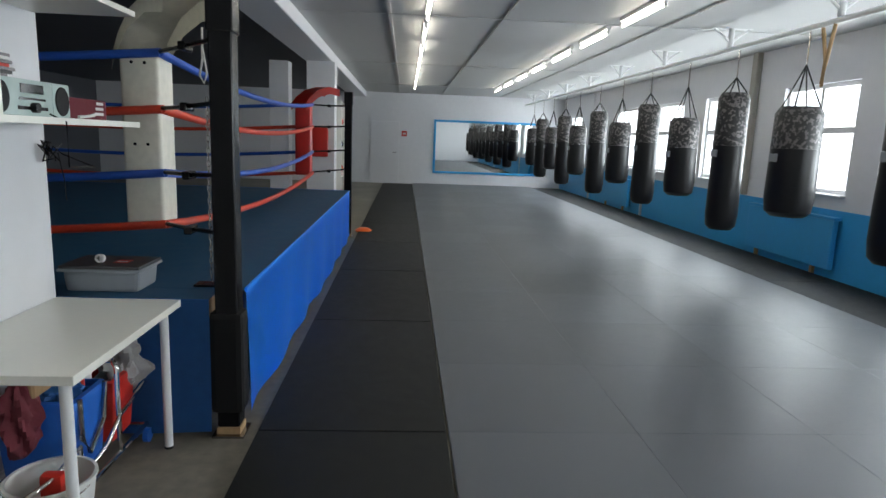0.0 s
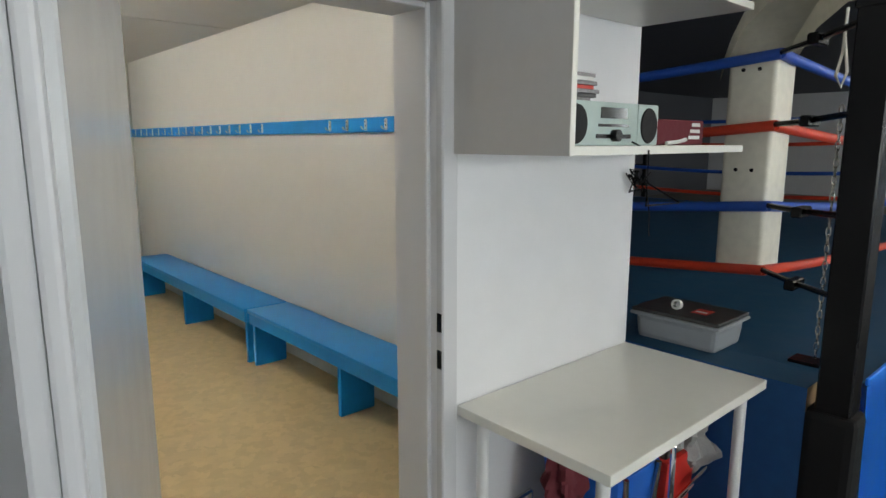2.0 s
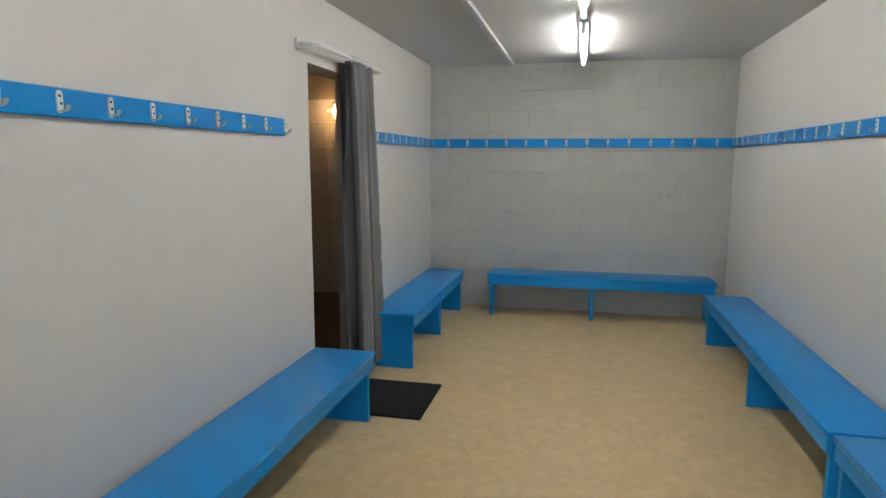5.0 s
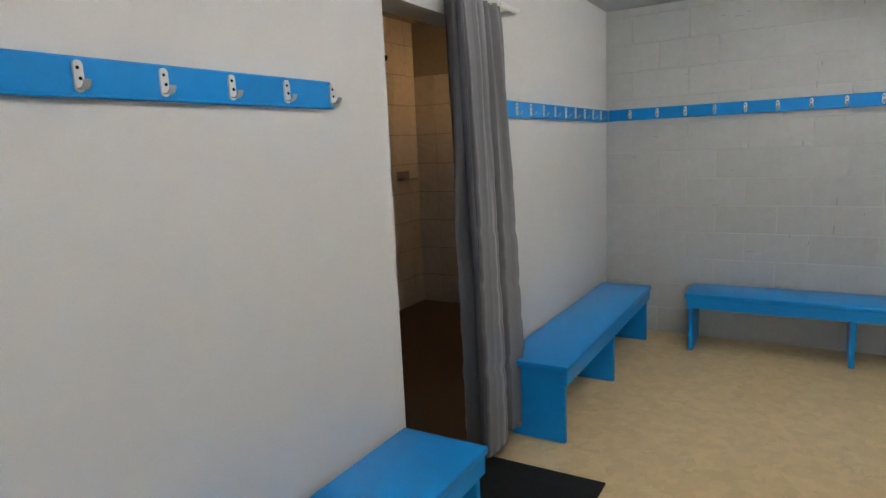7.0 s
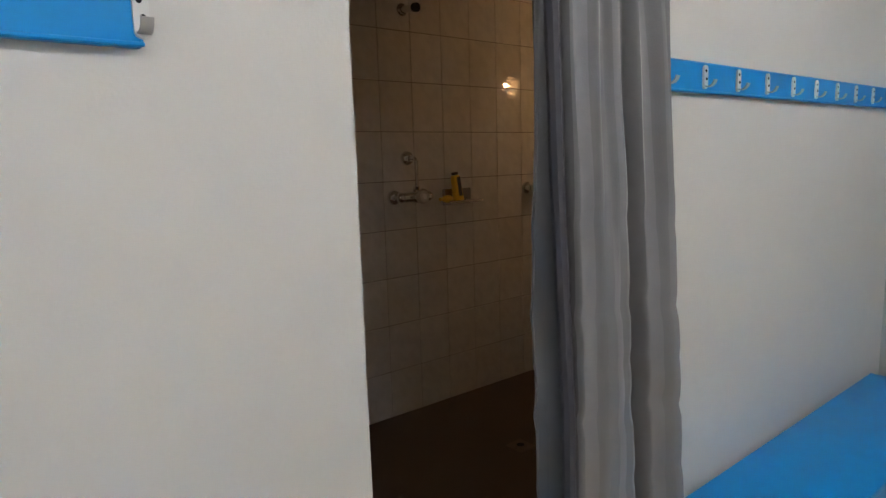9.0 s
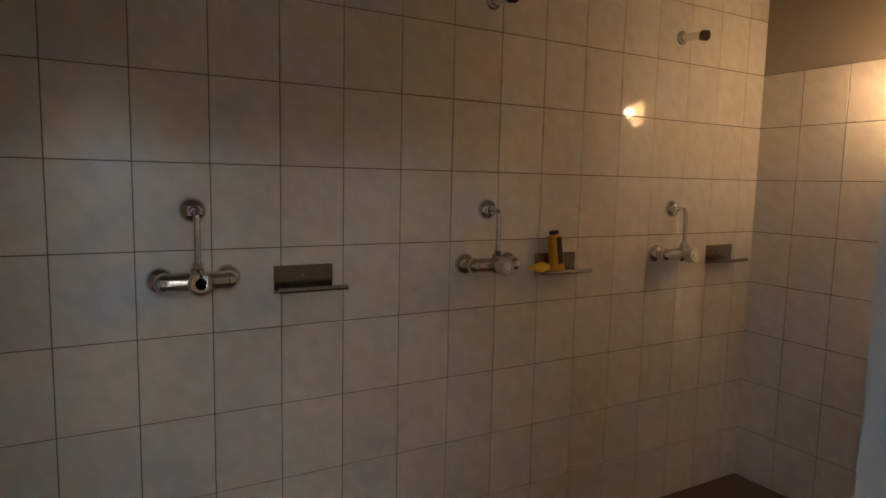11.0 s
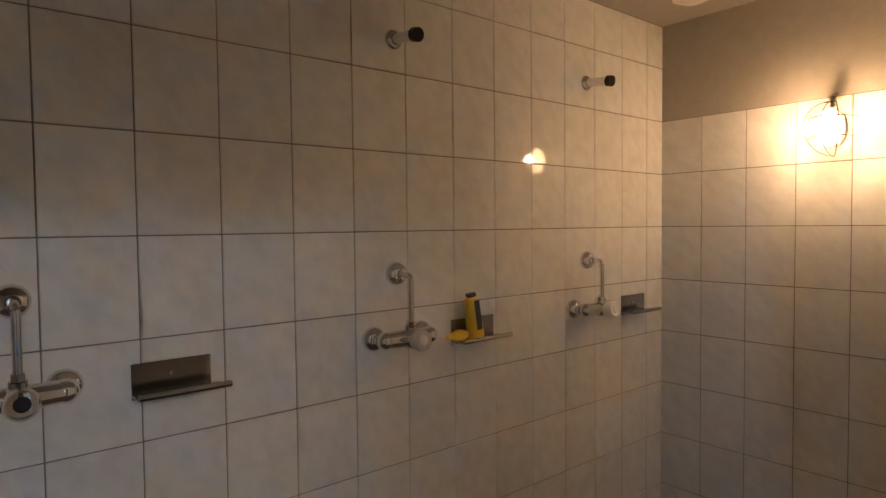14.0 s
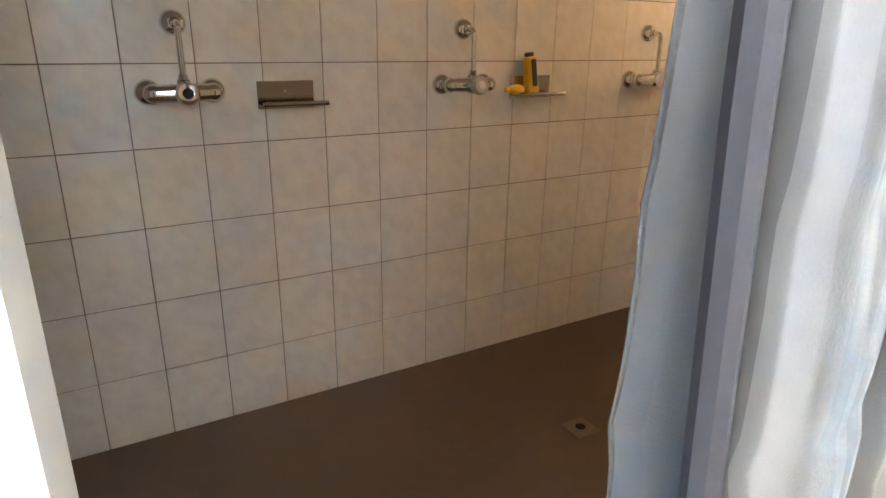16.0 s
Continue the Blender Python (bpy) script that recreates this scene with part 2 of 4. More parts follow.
SKYGLOW = glow("outdoor_brightness", (0.85, 0.93, 1.0), 3.0)


# ---------------------------------------------------------------- mesh tools
def box(bm, x0, x1, y0, y1, z0, z1, bevel=0.0, seg=1):
    r = bmesh.ops.create_cube(bm, size=1)
    vs = r["verts"]
    m = Matrix.Translation(((x0 + x1) / 2, (y0 + y1) / 2, (z0 + z1) / 2)) @ Matrix.Diagonal((abs(x1 - x0), abs(y1 - y0), abs(z1 - z0), 1))
    bmesh.ops.transform(bm, matrix=m, verts=vs)
    if bevel:
        es = list({e for v in vs for e in v.link_edges})
        bmesh.ops.bevel(bm, geom=es, offset=bevel, segments=seg, affect="EDGES", profile=0.6)
    return bm


def rod(bm, p, q, r, seg=12, r2=None):
    p, q = Vector(p), Vector(q)
    d = q - p
    m = Matrix.Translation((p + q) / 2) @ d.to_track_quat("Z", "Y").to_matrix().to_4x4()
    bmesh.ops.create_cone(bm, cap_ends=True, segments=seg, radius1=r, radius2=r if r2 is None else r2, depth=d.length, matrix=m)
    return bm


def ball(bm, p, r, sx=1, sy=1, sz=1, seg=14):
    m = Matrix.Translation(p) @ Matrix.Diagonal((r * sx, r * sy, r * sz, 1))
    bmesh.ops.create_uvsphere(bm, u_segments=seg, v_segments=max(6, seg // 2 + 1), radius=1, matrix=m)
    return bm


def sweep(bm, pts, r, seg=8):
    """A round bar along a polyline."""
    pts = [Vector(p) for p in pts]
    rings = []
    for i, p in enumerate(pts):
        d = (pts[min(i + 1, len(pts) - 1)] - pts[max(i - 1, 0)]).normalized()
        a = d.orthogonal().normalized() if abs(d.z) > 0.9 else d.cross(Vector((0, 0, 1))).normalized()
        b = d.cross(a)
        rings.append([bm.verts.new(p + r * (math.cos(k * 2 * math.pi / seg) * a + math.sin(k * 2 * math.pi / seg) * b)) for k in range(seg)])
    for u, v in zip(rings, rings[1:]):
        for k in range(seg):
            bm.faces.new((u[k], u[(k + 1) % seg], v[(k + 1) % seg], v[k]))
    bm.faces.new(rings[0][::-1]), bm.faces.new(rings[-1])
    bmesh.ops.recalc_face_normals(bm, faces=bm.faces)
    return bm


def lathe(bm, profile, centre=(0, 0, 0), seg=24):
    """Turned shape: (radius, height) pairs about the upright axis."""
    c = Vector(centre)
    rings = [[bm.verts.new(c + Vector((r * math.cos(k * 2 * math.pi / seg), r * math.sin(k * 2 * math.pi / seg), z))) for k in range(seg)] for r, z in profile]
    for u, v in zip(rings, rings[1:]):
        for k in range(seg):
            bm.faces.new((u[k], u[(k + 1) % seg], v[(k + 1) % seg], v[k]))
    bm.faces.new(rings[0][::-1]), bm.faces.new(rings[-1])
    return bm


def finish(bm, name, material, smooth=False):
    me = bpy.data.meshes.new(name)
    for f in bm.faces:
        f.smooth = smooth
    bm.to_mesh(me)
    bm.free()
    me.materials.append(material)
    if smooth:
        me.set_sharp_from_angle(angle=radians(38))
    return me


def part(name, bm, material, parent, label="", smooth=False):
    ob = new(name, finish(bm, name, material, smooth))
    ob.parent = parent
    return tagged(ob, label) if label else ob


def thing(name, loc, label, category, group="", kind="", rz=0):
    ob = new(name)
    ob.matrix_world = pose(*loc, 0, 0, rz)
    return tagged(ob, label, category, group, kind)


def solid(name, bm, material, label, category, kind="", loc=(0, 0, 0), smooth=False):
    ob = new(name, finish(bm, name, material, smooth))
    ob.location = loc
    return tagged(ob, label, category, kind=kind)


def B():
    return bmesh.new()


def S(name, x0, x1, y0, y1, z0, z1, material, label, category, bevel=0.0):
    """A block of the setting."""
    return solid(name, box(B(), x0, x1, y0, y1, z0, z1, bevel), material, label, category, "structure")


# ---------------------------------------------------------------- the large structure
GX, T = -1.05, 0.2          # hall face of the partition, its thickness
RX0, RX1, RY0, RY1, RH = -7.37, -1.25, 0.10, 3.01, 2.455   # changing room
SX0, SX1, SY0, SY1, SH = -7.605, -3.4, -1.8, -0.06, 2.66   # shower room
HX1, HY0, HY1, HH = 6.0, -3.0, 21.6, 3.03                  # hall
DY0, DY1, DH = 1.26, 2.12, 1.985                           # door from the hall
QX0, QX1, QH = -5.22, -4.43, 2.06                          # doorway to the showers

# partition between hall and changing room, with the doorway through it
bm = B()
box(bm, GX - T, GX, HY0, DY0 - 0.0, 0, HH)
box(bm, GX - T, GX, DY1, 3.18, 0, HH)
box(bm, GX - T, GX, DY0, DY1, DH, HH)
solid("wall_partition", bm, WALL_GYM, "white painted partition wall with a doorway", "wall", "structure")
S("wall_right", -7.6, GX - T, RY1, 3.18, 0, HH, WALL, "white painted changing room wall", "wall")
far = S("wall_far", RX0 - 0.22, RX0 - 0.003, RY0, RY1, 0, HH, MORTAR, "white painted concrete block wall", "wall")
bm = B()
box(bm, QX1, GX - T, SY1, RY0, 0, HH)
box(bm, SX0 - 0.2, QX0, SY1, RY0, 0, HH)
box(bm, QX0, QX1, SY1, RY0, QH, HH)
solid("wall_left", bm, WALL, "white painted wall with a doorway to the showers", "wall", "structure")
solid("floor_room", box(B(), RX0 - 0.2, GX - 0.06, RY0 - 0.08, RY1 + 0.1, -0.1, 0.0), LINO, "beige mottled linoleum floor", "floor", "structure")
solid("ceiling_room", box(B(), RX0, GX - T, RY0, RY1, RH, RH + 0.1), CEIL, "white painted ceiling", "ceiling", "structure")
S("trim", -7.36, -1.3, 0.9, 0.955, RH - 0.03, RH - 0.002, CEIL, "white cable duct along the ceiling", "trim", 0.004)
S("trim", -4.56, -4.53, 0.96, RY1, RH - 0.006, RH - 0.002, CEIL, "ceiling joint strip", "trim")

# shower room
solid("floor_shower", box(B(), SX0 - 0.1, SX1 + 0.1, SY0 - 0.1, RY0 - 0.08, -0.1, 0.0), SHOWER_FLOOR, "brown coated shower floor", "floor", "structure")
solid("ceiling_shower", box(B(), SX0, SX1, SY0, SY1, SH, SH + 0.1), SHOWER_PLASTER, "cream painted shower ceiling", "ceiling", "structure")
wall_shower = S("wall_shower", SX0 - 0.2, SX1 + 0.2, SY0 - 0.2, SY0 - 0.004, 0, HH, GROUT, "cream tiled shower wall", "wall")
bm = B()
box(bm, SX0 - 0.2, SX0 - 0.004, SY0 - 0.004, SY1, 0, 2.174)
wall_end = solid("wall_shower_end", bm, GROUT, "cream tiled end wall of the shower", "wall", "structure")
S("wall_shower_upper", SX0 - 0.2, SX0, SY0 - 0.004, SY1, 2.174, HH, SHOWER_PLASTER, "cream plaster above the tiles", "wall")
S("wall_shower_east", SX1, SX1 + 0.15, SY0 - 0.004, SY1, 0, HH, SHOWER_PLASTER, "cream shower wall", "wall")

# hall
S("ground", -12, 8, HY0 - 0.5, HY1 + 0.5, -0.3, -0.102, CONCRETE, "concrete base slab", "ground")
solid("floor_hall", box(B(), GX - 0.06, HX1, HY0, HY1, -0.1, 0.0), CONCRETE, "worn grey concrete floor", "floor", "structure")
solid("floor_ring", box(B(), -9.5, GX - 0.06, 3.18, HY1, -0.1, 0.0), CONCRETE, "worn grey concrete floor", "floor", "structure")
bm = B()
box(bm, -0.75, HX1 + 0.2, HY0, HY1, HH, HH + 0.15)
solid("ceiling_hall", bm, CEIL, "white painted hall ceiling", "ceiling", "structure")
solid("ceiling_ring", box(B(), -9.5, -1.25, 3.18, HY1, HH - 0.02, HH + 0.15), CEIL_DARK, "dark grey ceiling above the ring", "ceiling", "structure")
S("beam", -1.25, -0.75, 3.18, HY1, 2.855, HH + 0.15, WALL_GYM, "white painted ceiling beam", "beam", 0.01)
S("beam_end", -1.25, -0.75, HY0, 3.18, HH, HH + 0.15, WALL_GYM, "white ceiling edge", "beam")
S("wall_hall_far", -9.5, HX1, HY1, HY1 + 0.2, 0, HH + 0.15, WALL_GYM, "white painted end wall of the hall", "wall")
S("wall_hall_back", GX - T, HX1 + 0.2, HY0 - 0.2, HY0, 0, HH + 0.15, WALL_GYM, "white painted hall wall", "wall")
S("wall_ring_back", -9.7, -9.5, 3.0, HY1 + 0.2, 0, HH + 0.15, RING_WALL, "grey wall behind the ring", "wall")
S("wall_ring_side", -9.7, -7.6, 3.0, 3.18, 0, HH + 0.15, WALL_GYM, "white wall beside the ring", "wall")

# window wall: openings run through it
# the two lowest y are unseen windows, added to brighten partition and door
WINS = [(y, y + 1.5) for y in (-1.9, 0.45, 2.8, 5.15, 7.5, 9.86, 12.25, 14.6, 17.0, 19.3)]
Z0, Z1 = 1.05, 2.45
bm = B()
box(bm, HX1, HX1 + 0.2, HY0, HY1 + 0.2, 0.86, Z0)
box(bm, HX1, HX1 + 0.2, HY0, HY1 + 0.2, Z1, HH + 0.15)
ys = [HY0] + [v for w in WINS for v in w] + [HY1 + 0.2]
for a, b in zip(ys[::2], ys[1::2]):
    box(bm, HX1, HX1 + 0.2, a, b, Z0, Z1)
solid("wall_windows", bm, WALL_GYM, "white painted wall with windows", "wall", "structure")
S("wall_windows_base", HX1 - 0.005, HX1 + 0.2, HY0, HY1 + 0.2, 0, 0.858, BLUE_WALL, "bright blue painted lower wall", "wall")


def hall_window(y0, y1, n):
    w = thing("window_%d" % n, (HX1 + 0.1, (y0 + y1) / 2, Z0), "white framed window with a transom, bright daylight behind", "window", "hall windows", "structure")
    h, d = (y1 - y0) / 2, 0.04
    bm = B()
    box(bm, -d, d, -h, h, 0, 0.06), box(bm, -d, d, -h, h, 1.34, 1.4), box(bm, -d, d, -h, -h + 0.06, 0.06, 1.34), box(bm, -d, d, h - 0.06, h, 0.06, 1.34)
    box(bm, -d, d, -h + 0.06, h - 0.06, 0.76, 0.84), box(bm, -d, d, -0.03, 0.03, 0.06, 0.76), box(bm, -d, d, -0.03, 0.03, 0.84, 1.34)
    part("window_frame", bm, WHITE_METAL, w)
    part("window_sill", box(B(), -0.16, 0.02, -h - 0.02, h + 0.02, -0.03, -0.003, 0.005), WHITE_METAL, w)
    lamp = new("daylight", bpy.data.lights.new("daylight", "AREA"))
    lamp.data.shape, lamp.data.size, lamp.data.size_y, lamp.data.energy = "RECTANGLE", 1.2, 1.35, WINDOW_SKY
    lamp.data.color = (0.77, 0.89, 1.0)
    lamp.matrix_world = look((HX1 + 0.17, (y0 + y1) / 2, Z0 + 0.7), (0, (y0 + y1) / 2, Z0 + 0.3))
    return w


for i, (a, b) in enumerate(WINS):
    hall_window(a, b, i + 1)
S("backdrop", HX1 + 3, HX1 + 3.05, -20, 40, -4, 9, SKYGLOW, "bright overexposed daylight outside", "backdrop")

# door frame and open leaf
bm = B()
for y0, y1 in ((DY0 - 0.06, DY0 + 0.004), (DY1 - 0.004, DY1 + 0.06)):
    box(bm, GX - 0.02, GX + 0.014, y0, y1, 0, DH + 0.06, 0.005)
box(bm, GX - 0.02, GX + 0.014, DY0 + 0.004, DY1 - 0.004, DH - 0.004, DH + 0.06, 0.005)
for y0, y1 in ((DY0, DY0 + 0.018), (DY1 - 0.018, DY1)):
    box(bm, GX - T - 0.005, GX - 0.045, y0, y1, 0, DH, 0.003)
box(bm, GX - T - 0.005, GX - 0.045, DY0 + 0.018, DY1 - 0.018, DH - 0.018, DH, 0.003)
frame_ob = solid("door_frame", bm, FRAME_PAINT, "grey-white painted door frame", "door frame", "structure")
for z in (1.0, 0.88):
    part("strike_plate", box(B(), GX - 0.012, GX + 0.008, DY1 - 0.0065, DY1 - 0.003, z, z + 0.06), BLACK_STEEL, frame_ob, "dark strike plate")
door = thing("door_1", (GX + 0.02, DY0 + 0.005, 0.01), "grey-white gloss door leaf standing open into the hall", "door", "", "structure", rz=-18)
bm = box(B(), 0.0, 0.86, -0.04, 0.0, 0, 1.99, 0.003)
part("leaf", bm, DOOR_PAINT, door)
# thin sheet on the outer side, darker than the leaf
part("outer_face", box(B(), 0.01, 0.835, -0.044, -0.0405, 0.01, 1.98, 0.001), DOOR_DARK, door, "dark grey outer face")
bm = box(B(), 0.845, 0.868, -0.055, -0.03, 0, 1.99, 0.006, 2)
box(bm, 0.852, 0.874, -0.03, -0.012, 0, 1.99, 0.005, 2)
part("edge_rebate", bm, FRAME_PAINT, door, "white rebated door edge")
for z in (0.25, 1.7):
    part("hinge", rod(B(), (-0.012, -0.048, z), (-0.012, -0.048, z + 0.1), 0.009), STEEL, door)
bm = rod(B(), (0.8, -0.04, 1.02), (0.8, -0.085, 1.02), 0.009)
sweep(bm, [(0.8, -0.085, 1.02), (0.74, -0.088, 1.02), (0.68, -0.085, 1.02)], 0.009)
part("door_handle", bm, STEEL, door, smooth=True)

# jamb lining of the shower doorway is plain wall; a rail with the curtain hangs in front
bm = B()
sweep(bm, [(-4.3, RY0 + 0.005, 2.135), (-4.3, RY0 + 0.085, 2.135), (-4.33, RY0 + 0.115, 2.135), (-5.4, RY0 + 0.115, 2.135), (-5.42, RY0 + 0.09, 2.135), (-5.42, RY0 + 0.005, 2.135)], 0.014, 10)
ob = thing("curtain_rail", (0, 0, 0), "white bent curtain rail fixed above the doorway", "curtain rail")
part("bar", bm, WHITE_METAL, ob, smooth=True)
for x in (-4.3, -5.42):
    part("bracket", box(B(), x - 0.022, x + 0.022, RY0, RY0 + 0.014, 2.105, 2.165, 0.004, 2), WHITE_METAL, ob)


PROFILE = ((0, -0.10), (0.1, 0.03), (0.2, 0.045), (0.45, 0.01), (0.56, -0.045), (0.62, 0.015), (0.8, 0.02), (0.93, -0.02), (1, -0.08))


def fold(u):
    for (a, p), (b, q) in zip(PROFILE, PROFILE[1:]):
        if u <= b:
            k = (u - a) / (b - a)
            return p + (q - p) * k * k * (3 - 2 * k)
    return PROFILE[-1][1]


def curtain(x0t, x1t, x0b, x1b, y, depth, seed, width):
    nu, nv = 130, 60
    bm = B()
    uvl = bm.loops.layers.uv.new("UVMap")
    grid = []
    for j in range(nv + 1):
        v = j / nv
        z = 2.12 - v * 2.065
        row = []
        for i in range(nu + 1):
            u = i / nu
            top, bot = x0t + (x1t - x0t) * u, x0b + (x1b - x0b) * u
            x = top + (bot - top) * min(1, v * 1.25) ** 0.7
            gather = max(0, 1 - v * 2.2)
            yy = y + max(depth * fold(u), RY0 + 0.03 - y) * (0.55 + 0.45 * min(1, v * 2)) + 0.018 * gather * math.sin(u * 34 + seed)
            yy += 0.012 * math.sin(u * 15 + 1.5 * math.sin(2.2 * v) + seed) * (0.4 + 0.6 * v) + 0.006 * noise.noise((u * 6, v * 9, seed))
            for c, w_, a_ in ((0.38, 0.014, 0.004), (0.47, 0.012, 0.007), (0.54, 0.009, 0.004), (0.60, 0.01, 0.009), (0.69, 0.012, 0.005), (0.80, 0.012, 0.011), (0.88, 0.01, 0.006)):
                yy -= a_ * math.exp(-((v - c - 0.03 * u + 0.02 * noise.noise((u * 3, c * 9, seed))) / w_) ** 2)
            row.append(bm.verts.new((x + 0.002 * noise.noise((u * 4, v * 6, seed + 7.0)), yy, z)))
        grid.append(row)
    for j in range(nv):
        for i in range(nu):
            f = bm.faces.new((grid[j][i], grid[j][i + 1], grid[j + 1][i + 1], grid[j + 1][i]))
            for lp, (a, b) in zip(f.loops, ((i, j), (i + 1, j), (i + 1, j + 1), (i, j + 1))):
                lp[uvl].uv = (a / nu * width, b / nv)
    return bm


ob = thing("shower_curtain", (0, 0, 0), "grey satin striped shower curtain drawn to one side", "curtain")
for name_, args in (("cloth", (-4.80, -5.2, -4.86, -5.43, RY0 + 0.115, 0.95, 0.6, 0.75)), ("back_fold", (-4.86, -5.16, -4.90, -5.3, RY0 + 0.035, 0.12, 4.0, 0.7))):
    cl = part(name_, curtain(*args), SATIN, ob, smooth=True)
    so = cl.modifiers.new("thick", "SOLIDIFY")
    so.thickness = 0.0015
part("hem", sweep(B(), [(-4.812, RY0 + 0.112, 2.09), (-4.84, RY0 + 0.115, 1.4), (-4.872, RY0 + 0.118, 0.9), (-4.882, RY0 + 0.118, 0.06)], 0.016, 8), HEM, ob, "stitched hem with its shade put in the colour", smooth=True)
for i in range(9):
    x = -4.82 - i * 0.045
    part("ring", sweep(B(), [(x, RY0 + 0.115 + 0.016 * math.sin(a * math.pi / 5), 2.133 + 0.02 * math.cos(a * math.pi / 5)) for a in range(11)], 0.0022, 5), WHITE_METAL, ob)


# ---------------------------------------------------------------- changing room
def bench(length, legs, label, at, rz, D=0.385):
    """Origin at the back left corner on the floor; runs along x, front towards -y."""
    b = thing("bench", at, label, "bench", "changing room benches", rz=rz)
    H = 0.415
    part("seat_board", box(B(), 0, length, -D, -0.015, H - 0.028, H, 0.006, 2), BLUE, b, smooth=True)
    part("front_rail", box(B(), 0.012, length - 0.012, -D + 0.008, -D + 0.026, H - 0.105, H - 0.0285, 0.004), BLUE, b)
    part("back_rail", box(B(), 0.012, length - 0.012, -0.07, -0.045, H - 0.105, H - 0.0285, 0.004), BLUE, b)
    for x in legs:
        part("leg", box(B(), x - 0.016, x + 0.016, -D + 0.0265, -0.0705, 0, H - 0.0285, 0.004), BLUE, b)
    return b


# along the right wall (back to +y), along the left wall (back to the doorway wall), across the end
bench(2.68, (0.04, 1.36, 2.64), "bright blue painted wooden bench along the wall", (-6.46, RY1 - 0.005, 0), 0, 0.348)
bench(2.42, (0.04, 1.16, 2.38), "bright blue painted wooden bench, end to end with another", (-3.76, RY1 - 0.005, 0), 0, 0.335)
bench(3.05, (0.04, 1.5, 3.01), "bright blue painted wooden bench beside the shower doorway", (-1.33, RY0 + 0.012, 0), 180)
bench(1.9, (0.04, 0.95, 1.86), "short bright blue wooden bench beside the curtain", (-5.26, RY0 + 0.012, 0), 180)
bench(2.1, (0.04, 1.0, 2.06), "bright blue wooden bench across the end wall", (RX0 + 0.012, 0.76, 0), 90)


def coat_rail(length, hooks, label, at, rz):
    r = thing("coat_rail", at, label, "coat rail", "coat rails", rz=rz)
    part("board", box(B(), 0, length, -0.022, -0.001, -0.043, 0.043, 0.004), BLUE, r)
    part("lower_edge", box(B(), 0, length, -0.0265, -0.0222, -0.0425, -0.036, 0.0015), BLUE, r)
    for x in hooks:
        bm = B()
        box(bm, x - 0.0105, x + 0.0105, -0.0285, -0.0222, -0.022, 0.024)
        for z in (-0.022, 0.024):
            rod(bm, (x, -0.0222, z), (x, -0.0284, z), 0.0104, 16)
        h = part("hook_plate", bm, PLASTIC_WHITE, r, "white rounded hook plate", smooth=True)
        bm = B()
        arc = [(-0.0285, -0.026), (-0.036, -0.028), (-0.046, -0.026), (-0.054, -0.019), (-0.058, -0.009)]
        for (y0, z0), (y1, z1) in zip(arc, arc[1:]):
            w0 = 0.0085
            q = [bm.verts.new((x + sx * w0, yy, zz)) for sx, yy, zz in ((-1, y0, z0), (1, y0, z0), (1, y1, z1), (-1, y1, z1))]
            bm.faces.new(q)
        bmesh.ops.remove_doubles(bm, verts=bm.verts, dist=0.0004)
        bmesh.ops.recalc_face_normals(bm, faces=bm.faces)
        bmesh.ops.solidify(bm, geom=bm.faces[:], thickness=0.003)
        part("hook", bm, HOOK_GREY, h, "grey worn hook tip", smooth=True)
        for dx, z in ((-0.002, 0.018), (0.002, -0.004)):
            part("screw", rod(B(), (x + dx, -0.0284, z), (x + dx, -0.0292, z), 0.0042, 8), BLACK_STEEL, h)
    return r


RZ = 1.682
coat_rail(6.1, [0.16 + 0.197 * i for i in range(17)] + [4.26 + 0.197 * i for i in range(9)], "long blue painted board with zinc coat hooks", (RX0 + 0.024, RY1 - 0.0005, RZ), 0)
coat_rail(2.83, [2.828 - 0.2045 * i for i in range(14)], "blue painted board with zinc coat hooks beside the doorway", (-4.088 + 2.83, RY0 + 0.0005, RZ), 180)
coat_rail(1.98, [0.022 + 0.195 * i for i in range(10)], "blue painted board with zinc coat hooks behind the curtain", (-5.36, RY0 + 0.0005, RZ), 180)
coat_rail(2.86, [0.162 + 0.197 * i for i in range(14)], "blue painted board with zinc coat hooks on the end wall", (RX0 + 0.0005, RY0 + 0.026, RZ), 90)

ob = solid("doormat", box(B(), -5.0, -4.42, 0.16, 0.755, 0.0, 0.012, 0.003), DARK, "black ribbed rubber doormat before the showers", "doormat")


def tube_light(name, x, y, z, length, along, glow_mat, label, group):
    """Bare fluorescent batten: body, tube, two sockets."""
    t = thing(name, (x, y, z), label, "lamp", group, rz=0 if along == "x" else 90)
    h = length / 2
    part("body", box(B(), -h, h, -0.032, 0.032, -0.045, 0.0, 0.004), WHITE_METAL, t)
    part("tube", rod(B(), (-h + 0.03, 0, -0.1), (h - 0.03, 0, -0.1), 0.014, 12), glow_mat, t, "lit white fluorescent tube", smooth=True)
    for s in (-1, 1):
        part("socket", box(B(), s * h - 0.02 * (s > 0), s * h + 0.02 * (s < 0), -0.014, 0.014, -0.115, -0.0455, 0.003), WHITE_METAL, t)
    return t


for cx in (-6.12, -4.26, -2.4):
    tube_light("tube_light", cx, 1.61, RH, 1.42, "x", TUBE_GLOW_ROOM, "lit bare fluorescent tube on the ceiling", "changing room tubes")


